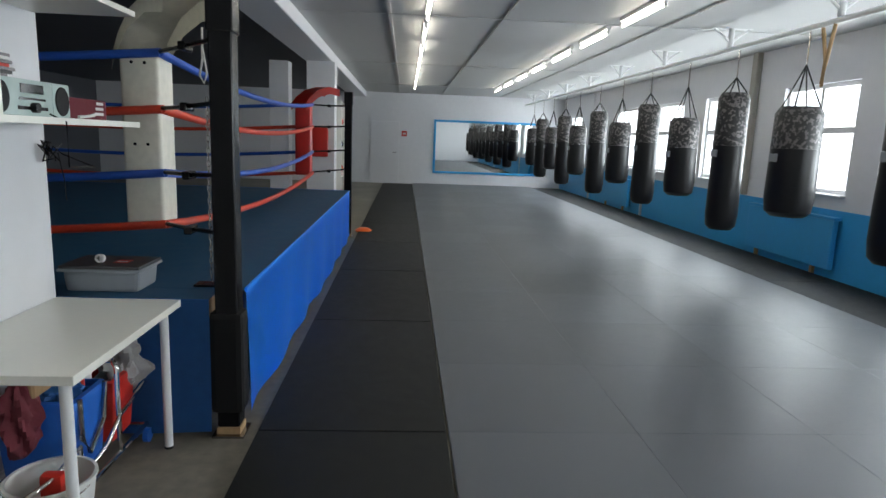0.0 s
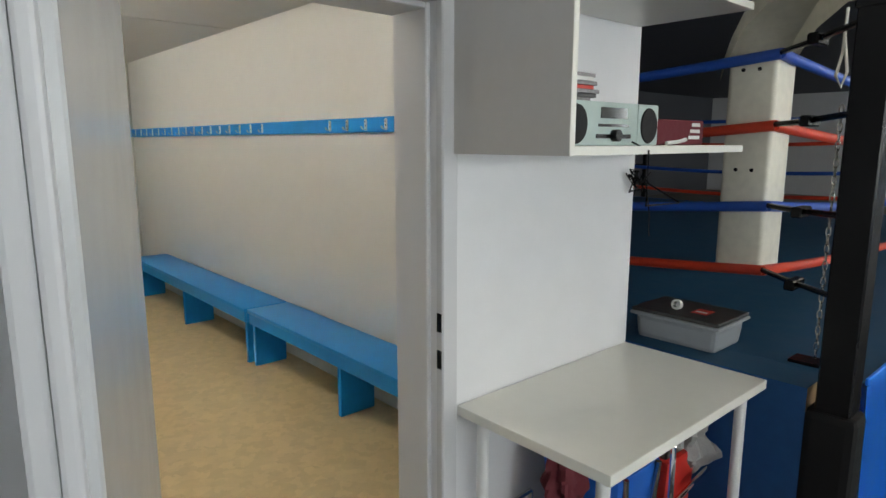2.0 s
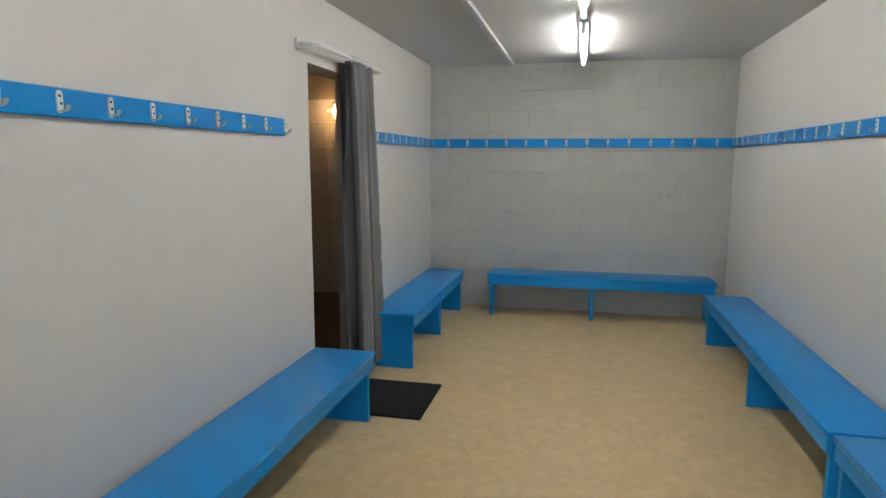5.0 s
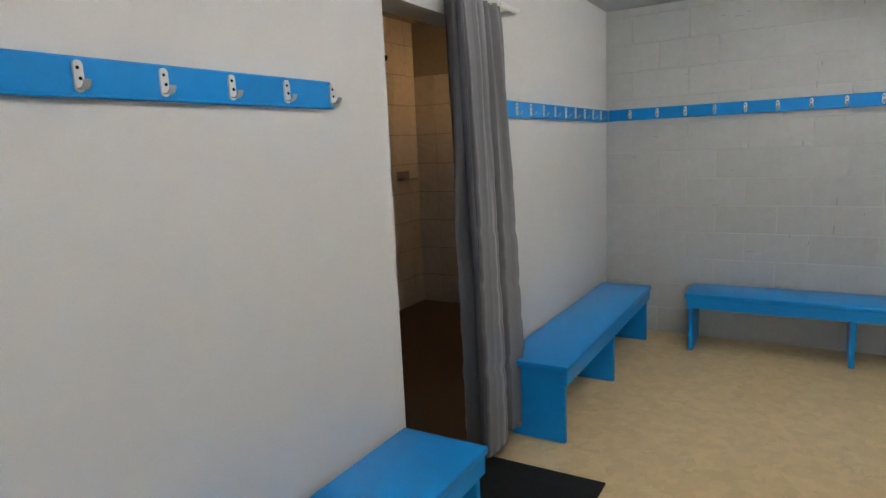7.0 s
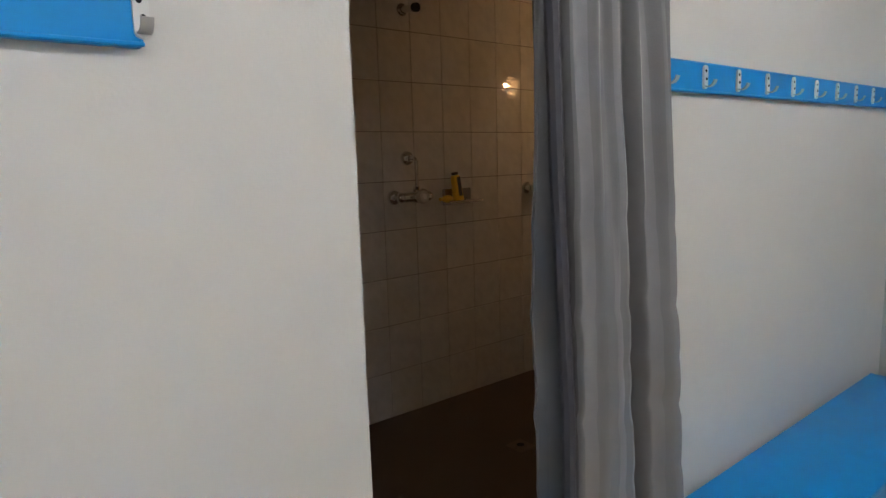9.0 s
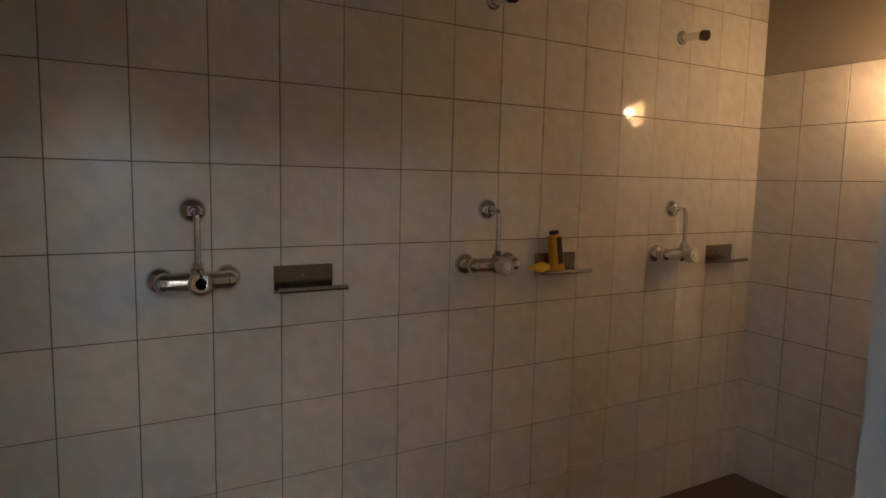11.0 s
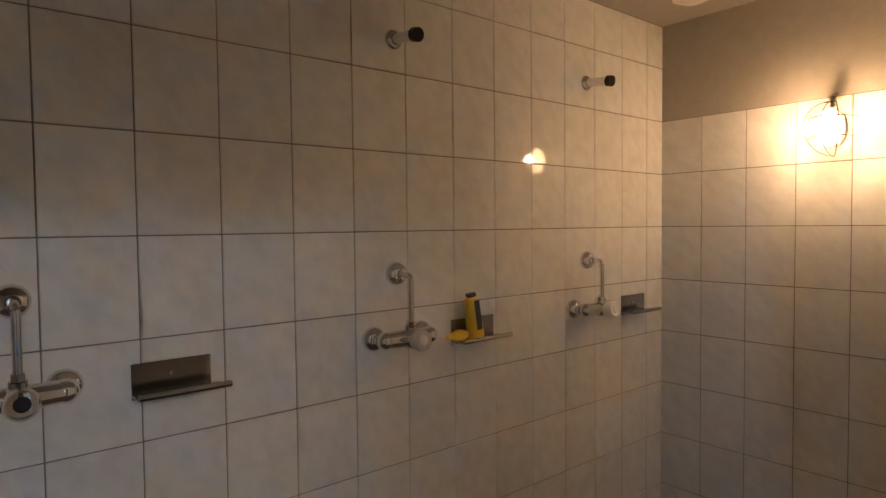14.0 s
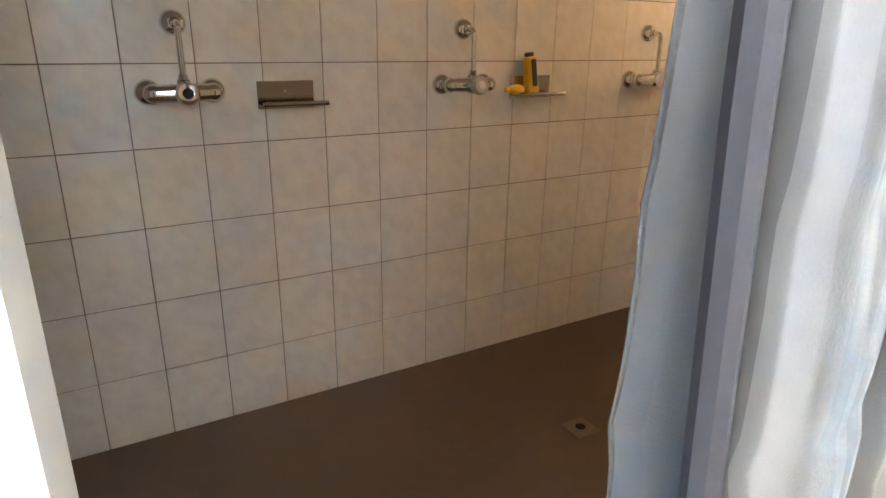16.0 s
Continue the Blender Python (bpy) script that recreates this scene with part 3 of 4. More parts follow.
# ---------------------------------------------------------------- shower room
def shower_valve(x, label, knob_mat, knob_label):
    """Wall mixer: two domed wall roses, tapered body, round knob, riser with an elbow to its own rose; the nozzle arm sits above."""
    v = thing("wall_shower", (x, SY0, 1.268), label, "shower", "wall showers")
    for s in (-1, 1):
        bm = ball(B(), (s * 0.1, 0.012, 0), 0.042, 1, 0.75, 1, 20)
        rod(bm, (s * 0.1, 0.02, 0), (s * 0.094, 0.07, 0), 0.021, 16)
        ball(bm, (s * 0.093, 0.07, 0), 0.03, seg=18)
        part("rose", bm, CHROME, v, smooth=True)
    bm = B()
    for s in (-1, 1):
        rod(bm, (s * 0.095, 0.07, 0), (0, 0.078, 0), 0.027, 18, 0.031)
    ball(bm, (0, 0.08, 0), 0.036, seg=18)
    rod(bm, (0, 0.085, 0.02), (0, 0.088, 0.042), 0.019, 16)
    rod(bm, (0, 0.088, 0.042), (0, 0.089, 0.058), 0.0155, 6)
    part("body", bm, CHROME, v, smooth=True)
    turn = Matrix.Translation((0, 0.1, -0.006)) @ Matrix.Rotation(radians(-80), 4, "X")
    bm = lathe(B(), [(0.016, 0), (0.02, 0.012), (0.031, 0.02), (0.037, 0.042), (0.036, 0.056), (0.03, 0.063), (0.024, 0.06)], seg=20)
    bmesh.ops.transform(bm, matrix=turn, verts=bm.verts)
    kn = part("knob", bm, knob_mat, v, knob_label, smooth=True)
    bm = lathe(B(), [(0.017, 0.061), (0.015, 0.0645)], seg=14)
    bmesh.ops.transform(bm, matrix=turn, verts=bm.verts)
    part("knob_cap", bm, GLASS_BLACK if knob_mat is CHROME else PLASTIC_WHITE, kn, "small round cap")
    bend = [(0, 0.092 - 0.022 + 0.022 * math.cos(k * math.pi / 10), 0.192 + 0.022 * math.sin(k * math.pi / 10)) for k in range(6)]
    part("riser", sweep(B(), [(0, 0.09, 0.05), (0, 0.092, 0.07), (0, 0.092, 0.18)] + bend + [(0, 0.02, 0.214)], 0.0105, 12), CHROME, v, smooth=True)
    bm = ball(B(), (0, 0.008, 0.214), 0.041, 1, 0.8, 1, 20)
    rod(bm, (0, 0.03, 0.214), (0, 0.05, 0.214), 0.016, 16)
    part("inlet_rose", bm, CHROME, v, smooth=True)
    bm = rod(B(), (-0.005, 0, 1.014), (-0.005, 0.12, 1.004), 0.019, 16)
    ball(bm, (-0.005, 0.004, 1.014), 0.034, 1, 0.5, 1, 18)
    hd = part("head_arm", bm, CHROME, v, smooth=True)
    bm = rod(B(), (-0.005, 0.119, 1.004), (-0.005, 0.142, 0.999), 0.024, 16)
    part("nozzle", bm, BLACK_STEEL, hd, "dark shower nozzle", smooth=True)


def soap_tray(x0, x1, label, bottle=False):
    t = thing("soap_tray", ((x0 + x1) / 2, SY0, 1.2), label, "soap dish", "soap trays")
    h = abs(x1 - x0) / 2
    part("back_plate", box(B(), -h, h - 0.01, 0.0035, 0.0075, 0, 0.095, 0.001), STEEL, t)
    bm = B()
    box(bm, -h - 0.02, h - 0.01, 0.008, 0.075, 0.012, 0.016)
    sweep(bm, [(-h - 0.03, 0.078, 0.02), (h - 0.01, 0.078, 0.02)], 0.009, 8)
    part("shelf", bm, STEEL, t)
    part("screw", rod(B(), (0, 0.0077, 0.06), (0, 0.0105, 0.06), 0.006, 8), CHROME, t)


shower_valve(-4.795, "chrome wall shower with mixer, riser pipe and nozzle", CHROME, "chrome knob with a dark face")
shower_valve(-5.89, "chrome wall shower with a clear plastic knob", CLEAR_PLASTIC, "clear plastic knob")
shower_valve(-6.955, "chrome wall shower with a white knob by the corner", PLASTIC_WHITE, "white plastic knob")
soap_tray(-5.035, -5.25, "steel soap tray screwed to the tiles")
soap_tray(-6.13, -6.36, "steel soap tray holding shampoo bottles")
soap_tray(-7.22, -7.43, "steel soap tray near the corner")
def tilted(ob, degrees):
    ob.matrix_world = ob.matrix_world @ Matrix.Rotation(radians(degrees), 4, "Y")
    return ob


ob = tilted(thing("shampoo_bottle", (-6.235, SY0 + 0.04, 1.218), "yellow plastic shampoo bottle with a black panel leaning on the tray", "bottle"), 9)
bm = box(B(), -0.03, 0.03, -0.02, 0.02, 0, 0.16, 0.014, 3)
for v in bm.verts:
    v.co.x *= 1.15 - 2.2 * v.co.z
part("bottle", bm, YELLOW, ob, smooth=True)
part("panel", box(B(), -0.021, 0.006, 0.0202, 0.0225, 0.035, 0.15, 0.001), LID_DARK, ob, "black front panel")
part("cap", box(B(), -0.018, 0.016, -0.013, 0.013, 0.1605, 0.178, 0.005, 2), LID_DARK, ob, "black cap", smooth=True)
ob = thing("soap_bottle", (-6.15, SY0 + 0.04, 1.218), "squat yellow soap bottle lying on the tray", "bottle")
part("bottle", ball(B(), (0, 0, 0.022), 0.022, 1.9, 1.0, 1.0, 16), YELLOW, ob, smooth=True)
part("cap", rod(B(), (0.04, 0, 0.022), (0.058, 0, 0.022), 0.011, 14), YELLOW, ob, smooth=True)

ob = thing("bulkhead_lamp", (SX0, -1.0, 2.035), "lit oval bulkhead wall lamp with a wire guard", "lamp")
part("base", ball(B(), (0.012, 0, 0), 0.06, 0.4, 0.8, 1.3, 20), PLASTIC_WHITE, ob, smooth=True)
bm = rod(B(), (0.03, 0, 0.09), (0.03, 0, 0.135), 0.012)
rod(bm, (0.0, -0.02, 0.135), (0.06, 0.02, 0.135), 0.009)
part("clamp", bm, STEEL, ob)
part("globe", ball(B(), (0.075, 0, 0), 0.055, 0.75, 0.85, 1.4, 20), LAMP_GLOW, ob, "glowing warm glass globe", smooth=True)
bulb = new("lamp_light", bpy.data.lights.new("lamp_light", "POINT"))
bulb.data.energy, bulb.data.color, bulb.data.shadow_soft_size = WARM_BULB, (1.0, 0.55, 0.24), 0.022
bulb.location = (SX0 + 0.142, -1.0, 2.035)
for k in (-1, 0, 1):
    bm = sweep(B(), [(0.01 + 0.16 * math.sin(a * math.pi / 12), 0.085 * k * math.sin(a * math.pi / 12) * 0.75, -0.115 * math.cos(a * math.pi / 12)) for a in range(13)], 0.003, 6)
    part("guard_wire", bm, STEEL, ob)
for k in (-0.04, 0.04):
    bm = sweep(B(), [(0.01 + 0.15 * math.sin(a * math.pi / 12), -0.09 * math.cos(a * math.pi / 12), k) for a in range(13)], 0.003, 6)
    part("guard_wire", bm, STEEL, ob)
ob = thing("ceiling_vent", (-7.31, -1.48, SH), "round white ceiling vent", "vent")
part("rim", lathe(B(), [(0.085, -0.012), (0.085, -0.001)], seg=24), PLASTIC_WHITE, ob, smooth=True)
part("disc", lathe(B(), [(0.045, -0.03), (0.055, -0.024), (0.05, -0.0125)], seg=24), PLASTIC_WHITE, ob, smooth=True)
ob = thing("floor_drain", (-6.01, -1.05, 0), "square steel floor drain with a round grate", "drain")
part("plate", box(B(), -0.055, 0.055, -0.055, 0.055, 0.0002, 0.005, 0.002), DRAIN, ob)
part("grate", lathe(B(), [(0.04, 0.0052), (0.04, 0.008), (0.02, 0.008)], seg=20), DRAIN, ob)
part("hole", lathe(B(), [(0.02, 0.0082), (0.02, 0.0092)], seg=16), BLACK_STEEL, ob)

# ---------------------------------------------------------------- hall, by the doorway
tb = thing("table", (GX + 0.006, 2.185, 0), "white laminate table with round white legs against the wall", "table")
part("tabletop", box(B(), 0, 0.58, 0, 0.985, 0.706, 0.74, 0.002), LAMINATE, tb)
for x in (0.06, 0.52):
    for y in (0.06, 0.925):
        lg = part("leg", rod(B(), (x, y, 0.012), (x, y, 0.7055), 0.02, 18), WHITE_METAL, tb, smooth=True)
        part("foot", rod(B(), (x, y, 0), (x, y, 0.0118), 0.021, 14), DARK, lg)

cab = thing("wall_shelf", (GX + 0.003, 2.16, 1.55), "open white wall shelf with a grey side above the table", "shelf")
part("side_panel", box(B(), 0, 0.435, 0, 0.02, 0, 0.9, 0.001), LAMINATE_GREY, cab, "grey outer side panel")
part("front_edge", box(B(), 0.4352, 0.437, 0, 0.02, 0, 0.9), LAMINATE, cab, "white edging strip")
part("bottom_shelf", box(B(), 0, 0.435, 0.0205, 1.0, 0, 0.024, 0.001), LAMINATE, cab)
part("middle_shelf", box(B(), 0, 0.435, 0.0205, 1.0, 0.48, 0.504, 0.001), LAMINATE, cab)

rd = thing("stereo", (-0.665, 2.195, 1.5745), "pale mint compact stereo with two round speakers", "stereo")
part("body", box(B(), -0.22, 0.0, 0, 0.36, 0, 0.12, 0.006, 2), MINT, rd, smooth=True)
part("speaker_box", box(B(), -0.22, 0.0, 0.362, 0.475, 0, 0.12, 0.006, 2), MINT, rd, smooth=True)
for y in (0.062, 0.418):
    bm = lathe(B(), [(0.05, 0), (0.048, 0.004), (0.02, 0.001)], seg=26)
    bmesh.ops.transform(bm, matrix=Matrix.Translation((0.001, y, 0.058)) @ Matrix.Rotation(radians(90), 4, "Y") @ Matrix.Diagonal((1.05, 0.9, 1, 1)), verts=bm.verts)
    part("speaker", bm, SPEAKER, rd, "black speaker cloth")
part("display", box(B(), 0.0003, 0.003, 0.17, 0.3, 0.075, 0.105), GLASS_BLACK, rd)
part("disc_slot", box(B(), 0.0003, 0.003, 0.16, 0.31, 0.052, 0.06), GLASS_BLACK, rd)
bm = box(B(), 0.0003, 0.004, 0.15, 0.32, 0.02, 0.032, 0.001)
rod(bm, (0, 0.235, 0.028), (0.02, 0.235, 0.028), 0.017, 16)
part("knob", bm, BLACK_STEEL, rd)
for i, (w, c) in enumerate(((0.13, PAPER), (0.14, LID_DARK), (0.125, PAPER), (0.14, RED), (0.13, PAPER), (0.135, PLASTIC_WHITE), (0.14, PAPER))):
    ob = solid("disc_case", box(B(), -0.07, 0.07, -w / 2, w / 2, 0, 0.0105, 0.001), c, "flat disc case in a stack on the stereo", "disc case", loc=(-0.77 + 0.004 * (i % 3), 2.3 + 0.008 * ((i * 7) % 5), 1.695 + 0.011 * i))
    ob["group"] = "stack of disc cases"
ob = solid("toothbrush", sweep(B(), [(-0.64, 2.68, 1.581), (-0.63, 2.73, 1.585), (-0.63, 2.78, 1.592)], 0.006, 8), PLASTIC_WHITE, "white plastic handle on the shelf edge", "handle", smooth=True)
ob = thing("red_box", (-0.9, 2.72, 1.5745), "dark red box with pale writing on the shelf", "box")
part("carton", box(B(), 0, 0.16, 0, 0.4, 0, 0.085, 0.003), MAROON, ob)
for i in range(3):
    part("writing", box(B(), 0.1602, 0.161, 0.29 + 0.01 * i, 0.37, 0.02 + 0.022 * i, 0.032 + 0.022 * i), PLASTIC_WHITE, ob)
tr = thing("trophy", (-0.8, 2.98, 2.0545), "small golden trophy on the upper shelf", "trophy")
part("foot", box(B(), -0.035, 0.035, -0.035, 0.035, 0, 0.04, 0.003), BLACK_STEEL, tr)
part("stem", rod(B(), (0, 0, 0.04), (0, 0, 0.12), 0.008), YELLOW, tr)
part("medallion", ball(B(), (0, 0, 0.165), 0.05, 0.3, 0.9, 1), YELLOW, tr, "shining golden medallion", smooth=True)
# cable from the stereo
solid("cable", sweep(B(), [(-0.66, 2.52, 1.585), (-0.61, 2.53, 1.56), (-0.615, 2.54, 1.4), (-0.7, 2.9, 1.38), (-0.95, 3.13, 1.42), (-1.02, 3.19, 1.45), (-1.06, 3.195, 1.36)], 0.003, 6), BLACK_STEEL, "thin black cable hanging from the stereo", "cable", smooth=True)

# tangled cable ends at the wall's edge
random.seed(11)
bm = B()
for i in range(5):
    p_ = [Vector((-1.02 + random.uniform(-0.02, 0.04), 3.14 + random.uniform(-0.05, 0.05), 1.43 + random.uniform(-0.05, 0.05))) for _ in range(6)]
    sweep(bm, [p_[k].lerp(p_[k + 1], t_) for k in range(5) for t_ in (0, 0.5)], 0.003, 5)
sweep(bm, [(-1.0, 3.19, 1.42), (-0.99, 3.21, 1.3), (-0.985, 3.21, 1.2)], 0.0025, 5)
solid("cable_tangle", bm, BLACK_STEEL, "tangle of thin black cables at the wall edge", "cable", smooth=True)

# cleaning cart under the table
ct = thing("cleaning_cart", (-0.85, 2.75, 0), "chrome mop cart with blue and red buckets under the table", "cleaning cart")


def tub(x, y, w, d, z0, h, flare=1.18):
    bm = box(B(), x - w / 2, x + w / 2, y - d / 2, y + d / 2, z0, z0 + h, 0.02, 2)
    for v in bm.verts:
        k = 1 + (flare - 1) * (v.co.z - z0) / h
        v.co.x, v.co.y = x + (v.co.x - x) * k, y + (v.co.y - y) * k
    top = [f for f in bm.faces if f.normal.z > 0.9 and f.calc_area() > 0.02]
    r = bmesh.ops.inset_region(bm, faces=top, thickness=0.008)
    bmesh.ops.translate(bm, vec=(0, 0, -h * 0.8), verts=list({v for f in top for v in f.verts}))
    return bm


part("bucket", tub(0.0, -0.02, 0.28, 0.24, 0.12, 0.34), PLASTIC_BLUE, ct, "blue plastic mop bucket", smooth=True)
part("bucket", tub(0.02, 0.27, 0.26, 0.2, 0.12, 0.3), RED, ct, "red plastic mop bucket", smooth=True)
bm = B()
for x in (-0.18, 0.2):
    sweep(bm, [(x, -0.2, 0.1), (x, 0.42, 0.1)], 0.011)
    sweep(bm, [(x, 0.13, 0.1), (x, 0.13, 0.5), (x * 0.9, 0.14, 0.53)], 0.011)
for y in (-0.2, 0.42):
    sweep(bm, [(-0.18, y, 0.1), (0.2, y, 0.1)], 0.011)
sweep(bm, [(0.18, 0.14, 0.53), (-0.16, 0.14, 0.53)], 0.011)
part("cart_frame", bm, CHROME, ct, smooth=True)
bm = B()
sweep(bm, [(0.165, -0.12, 0.46), (0.172, -0.13, 0.3), (0.16, -0.05, 0.2), (0.168, 0.06, 0.3), (0.172, 0.08, 0.46)], 0.012)
part("wringer_handle", bm, STEEL, ct, smooth=True)
loop_ = [(0.2, -0.2, 0.3), (0.21, -0.42, 0.285), (0.18, -0.54, 0.28), (0.1, -0.58, 0.28), (-0.1, -0.58, 0.28), (-0.16, -0.54, 0.28), (-0.18, -0.42, 0.285), (-0.18, -0.2, 0.3)]
part("bucket_hoop", sweep(B(), loop_, 0.009, 10), CHROME, ct, "chrome hoop round the white bucket", smooth=True)
for x in (0.2, -0.18):
    part("hoop_post", rod(B(), (x, -0.2, 0.1), (x, -0.2, 0.3), 0.009, 12), CHROME, ct, smooth=True)
part("side_tube", sweep(B(), [(0.2, -0.2, 0.17), (0.205, 0.0, 0.2), (0.205, 0.13, 0.28), (0.2, 0.42, 0.32)], 0.01, 10), CHROME, ct, smooth=True)
for x in (-0.18, 0.2):
    for y in (-0.2, 0.42):
        part("castor", rod(B(), (x - 0.012, y, 0.037), (x + 0.012, y, 0.037), 0.036, 18), PLASTIC_BLUE, ct, "blue castor wheel", smooth=True)


def drape(w, d, h, seed):
    """A rag hanging in folds."""
    bm = B()
    r = bmesh.ops.create_uvsphere(bm, u_segments=40, v_segments=22, radius=1)
    for v in bm.verts:
        k = noise.noise(v.co * 2.2 + Vector((seed, 0, 0))) * 0.6 + 0.3 * noise.noise(v.co * 5 + Vector((0, seed, 0))) + 0.16 * math.sin(7 * math.atan2(v.co.y, v.co.x) + 2 * v.co.z)
        v.co = Vector((v.co.x * w * (1 + k), v.co.y * d * (1 + k), v.co.z * h))
    return bm


def rag(bm, at):
    bmesh.ops.translate(bm, vec=at, verts=bm.verts)
    return bm


solid("cleaning_rag", rag(drape(0.06, 0.08, 0.16, 3), (-0.86, 2.53, 0.42)), MAROON, "maroon cloth hanging over the bucket", "cloth", smooth=True)
solid("mop_head", rag(drape(0.09, 0.1, 0.16, 5), (-0.74, 3.12, 0.43)), GREYCLOTH, "grey mop cloth hanging on the cart", "mop", smooth=True)
solid("scrubbing_block", box(B(), -0.9, -0.8, 2.53, 2.66, 0.5, 0.62, 0.008), WOOD, "pale wooden scrubbing block on the bucket", "block")
solid("yellow_sponge", box(B(), -0.9, -0.75, 3.15, 3.22, 0.56, 0.61, 0.012, 2), YELLOW, "yellow cleaning sponge on the cart", "sponge")
bm = rag(drape(0.1, 0.08, 0.06, 8), (-0.83, 2.74, 0.46))
solid("cleaning_cloth", bm, APRON_DARK, "dark blue cleaning cloth in the bucket", "cloth", smooth=True)
for i, (x, y, m_) in enumerate(((-0.78, 2.8, RED), (-0.8, 2.9, PLASTIC_WHITE), (-0.88, 2.85, RED))):
    o = thing("spray_bottle", (x, y, 0.36), "small spray bottle standing in the mop bucket", "bottle", "spray bottles")
    part("bottle", lathe(B(), [(0.03, 0), (0.03, 0.12), (0.014, 0.16), (0.012, 0.18)], seg=14), m_, o, smooth=True)
    part("trigger", box(B(), -0.012, 0.04, -0.01, 0.01, 0.181, 0.205, 0.004), RED, o)
bk = thing("bucket", (-0.66, 2.36, 0), "white round plastic bucket with red things in it", "bucket")
bm = lathe(B(), [(0.11, 0.0), (0.145, 0.27), (0.152, 0.275), (0.152, 0.285), (0.14, 0.285), (0.106, 0.012)], seg=32)
part("shell", bm, PLASTIC_WHITE, bk, smooth=True)
part("handle", sweep(B(), [(0.15 * math.cos(a * math.pi / 10), -0.03 - 0.09 * math.sin(a * math.pi / 10), 0.27 - 0.03 * math.sin(a * math.pi / 10)) for a in range(11)], 0.003, 6), STEEL, bk)
part("scoop", box(B(), -0.03, 0.05, -0.03, 0.02, 0.16, 0.3, 0.015, 2), RED, bk, "red plastic scoop", smooth=True)
solid("pipe", sweep(B(), [(GX + 0.03, 2.2, 0.12), (GX + 0.03, 3.15, 0.12)], 0.012), WHITE_METAL, "white heating pipe low on the wall", "pipe", "structure", smooth=True)

# ---------------------------------------------------------------- boxing ring
RXa, RXb, RYa, RYb, RT = -6.4, -0.25, 3.45, 9.65, 0.725
ring = thing("boxing_ring", (0, 0, 0), "raised boxing ring with blue canvas and skirts", "boxing ring")
part("deck", box(B(), RXa, RXb, RYa, RYb, 0.55, RT - 0.003, 0.01), WOOD, ring)
part("deck", box(B(), RXa, -0.365, 3.235, RYa - 0.001, 0.55, RT - 0.003), WOOD, ring)
part("canvas", box(B(), RXa - 0.015, -0.35, 3.22, RYa - 0.016, RT - 0.002, RT + 0.004, 0.002), CANVAS, ring)
part("canvas", box(B(), RXa - 0.015, RXb + 0.015, RYa - 0.015, RYb + 0.015, RT - 0.002, RT + 0.004, 0.002), CANVAS, ring)
for x in (-6.0, -3.3, -0.6):
    for y in (3.9, 6.5, 9.2):
        part("support", box(B(), x - 0.05, x + 0.05, y - 0.05, y + 0.05, 0, 0.549), BLACK_STEEL, ring)


def skirt(p, q, out, z1, z0, seed):
    bm = B()
    nu, nv = 90, 10
    p, q, out = Vector(p), Vector(q), Vector(out)
    g = []
    for j in range(nv + 1):
        v = j / nv
        row = []
        for i in range(nu + 1):
            u = i / nu
            c = p + (q - p) * u
            w = v * (0.022 * noise.noise((u * 9 + seed, v * 0.8, 0)) + 0.012 * math.sin(u * 40 + 2 * v + seed)) + 0.02 * v
            low = z0 + 0.012 * noise.noise((u * 7 + seed, 3, 1))
            c = c + out * w
            row.append(bm.verts.new((c.x, c.y, z1 + (low - z1) * v)))
        g.append(row)
    for j in range(nv):
        for i in range(nu):
            bm.faces.new((g[j][i], g[j][i + 1], g[j + 1][i + 1], g[j + 1][i]))
    bmesh.ops.solidify(bm, geom=bm.faces[:], thickness=0.004)
    return bm


part("skirt", skirt((RXb + 0.02, RYa + 0.02, 0), (RXb + 0.02, RYb + 0.02, 0), (1, 0, 0), RT + 0.006, 0.03, 1), APRON, ring, "bright blue vinyl skirt", smooth=True)
# near side in a duller, darker blue than the other skirts
part("skirt", skirt((-0.345, 3.215, 0), (RXa, 3.215, 0), (0, -1, 0), RT + 0.006, 0.04, 4), APRON_DARK, ring, "dull blue skirt", smooth=True)
part("skirt", skirt((RXb, RYb + 0.02, 0), (RXa, RYb + 0.02, 0), (0, 1, 0), RT + 0.006, 0.05, 8), APRON, ring, smooth=True)
part("edge_strip", box(B(), RXb + 0.012, RXb + 0.028, RYa + 0.02, RYb, RT - 0.02, RT + 0.009, 0.004), APRON, ring)
# posts outside the corners
POSTS = ((-0.268, 3.285), (-0.268, 9.815), (-6.4, 3.285), (-6.4, 9.815))
for x, y in POSTS:
    po = part("post", box(B(), x - 0.055, x + 0.055, y - 0.055, y + 0.055, 0.05, 2.17, 0.006), BLACK_STEEL, ring, "black steel ring post", smooth=False)
    part("sleeve", box(B(), x - 0.062, x + 0.062, y - 0.062, y + 0.062, 2.0, 2.19, 0.005), BLACK_STEEL, po)
    part("base_block", box(B(), x - 0.08, x + 0.08, y - 0.08, y + 0.08, 0.0, 0.012), STEEL, po)
    part("wood_block", box(B(), x - 0.06, x + 0.06, y - 0.06, y + 0.06, 0.0122, 0.0498, 0.003), WOOD, po)
part("post_wrap", box(B(), -0.268 - 0.085, -0.268 + 0.08, 3.285 - 0.075, 3.285 + 0.07, 0.13, 0.66, 0.03, 2), DARK, ring, "black cloth wrapped round the post foot")
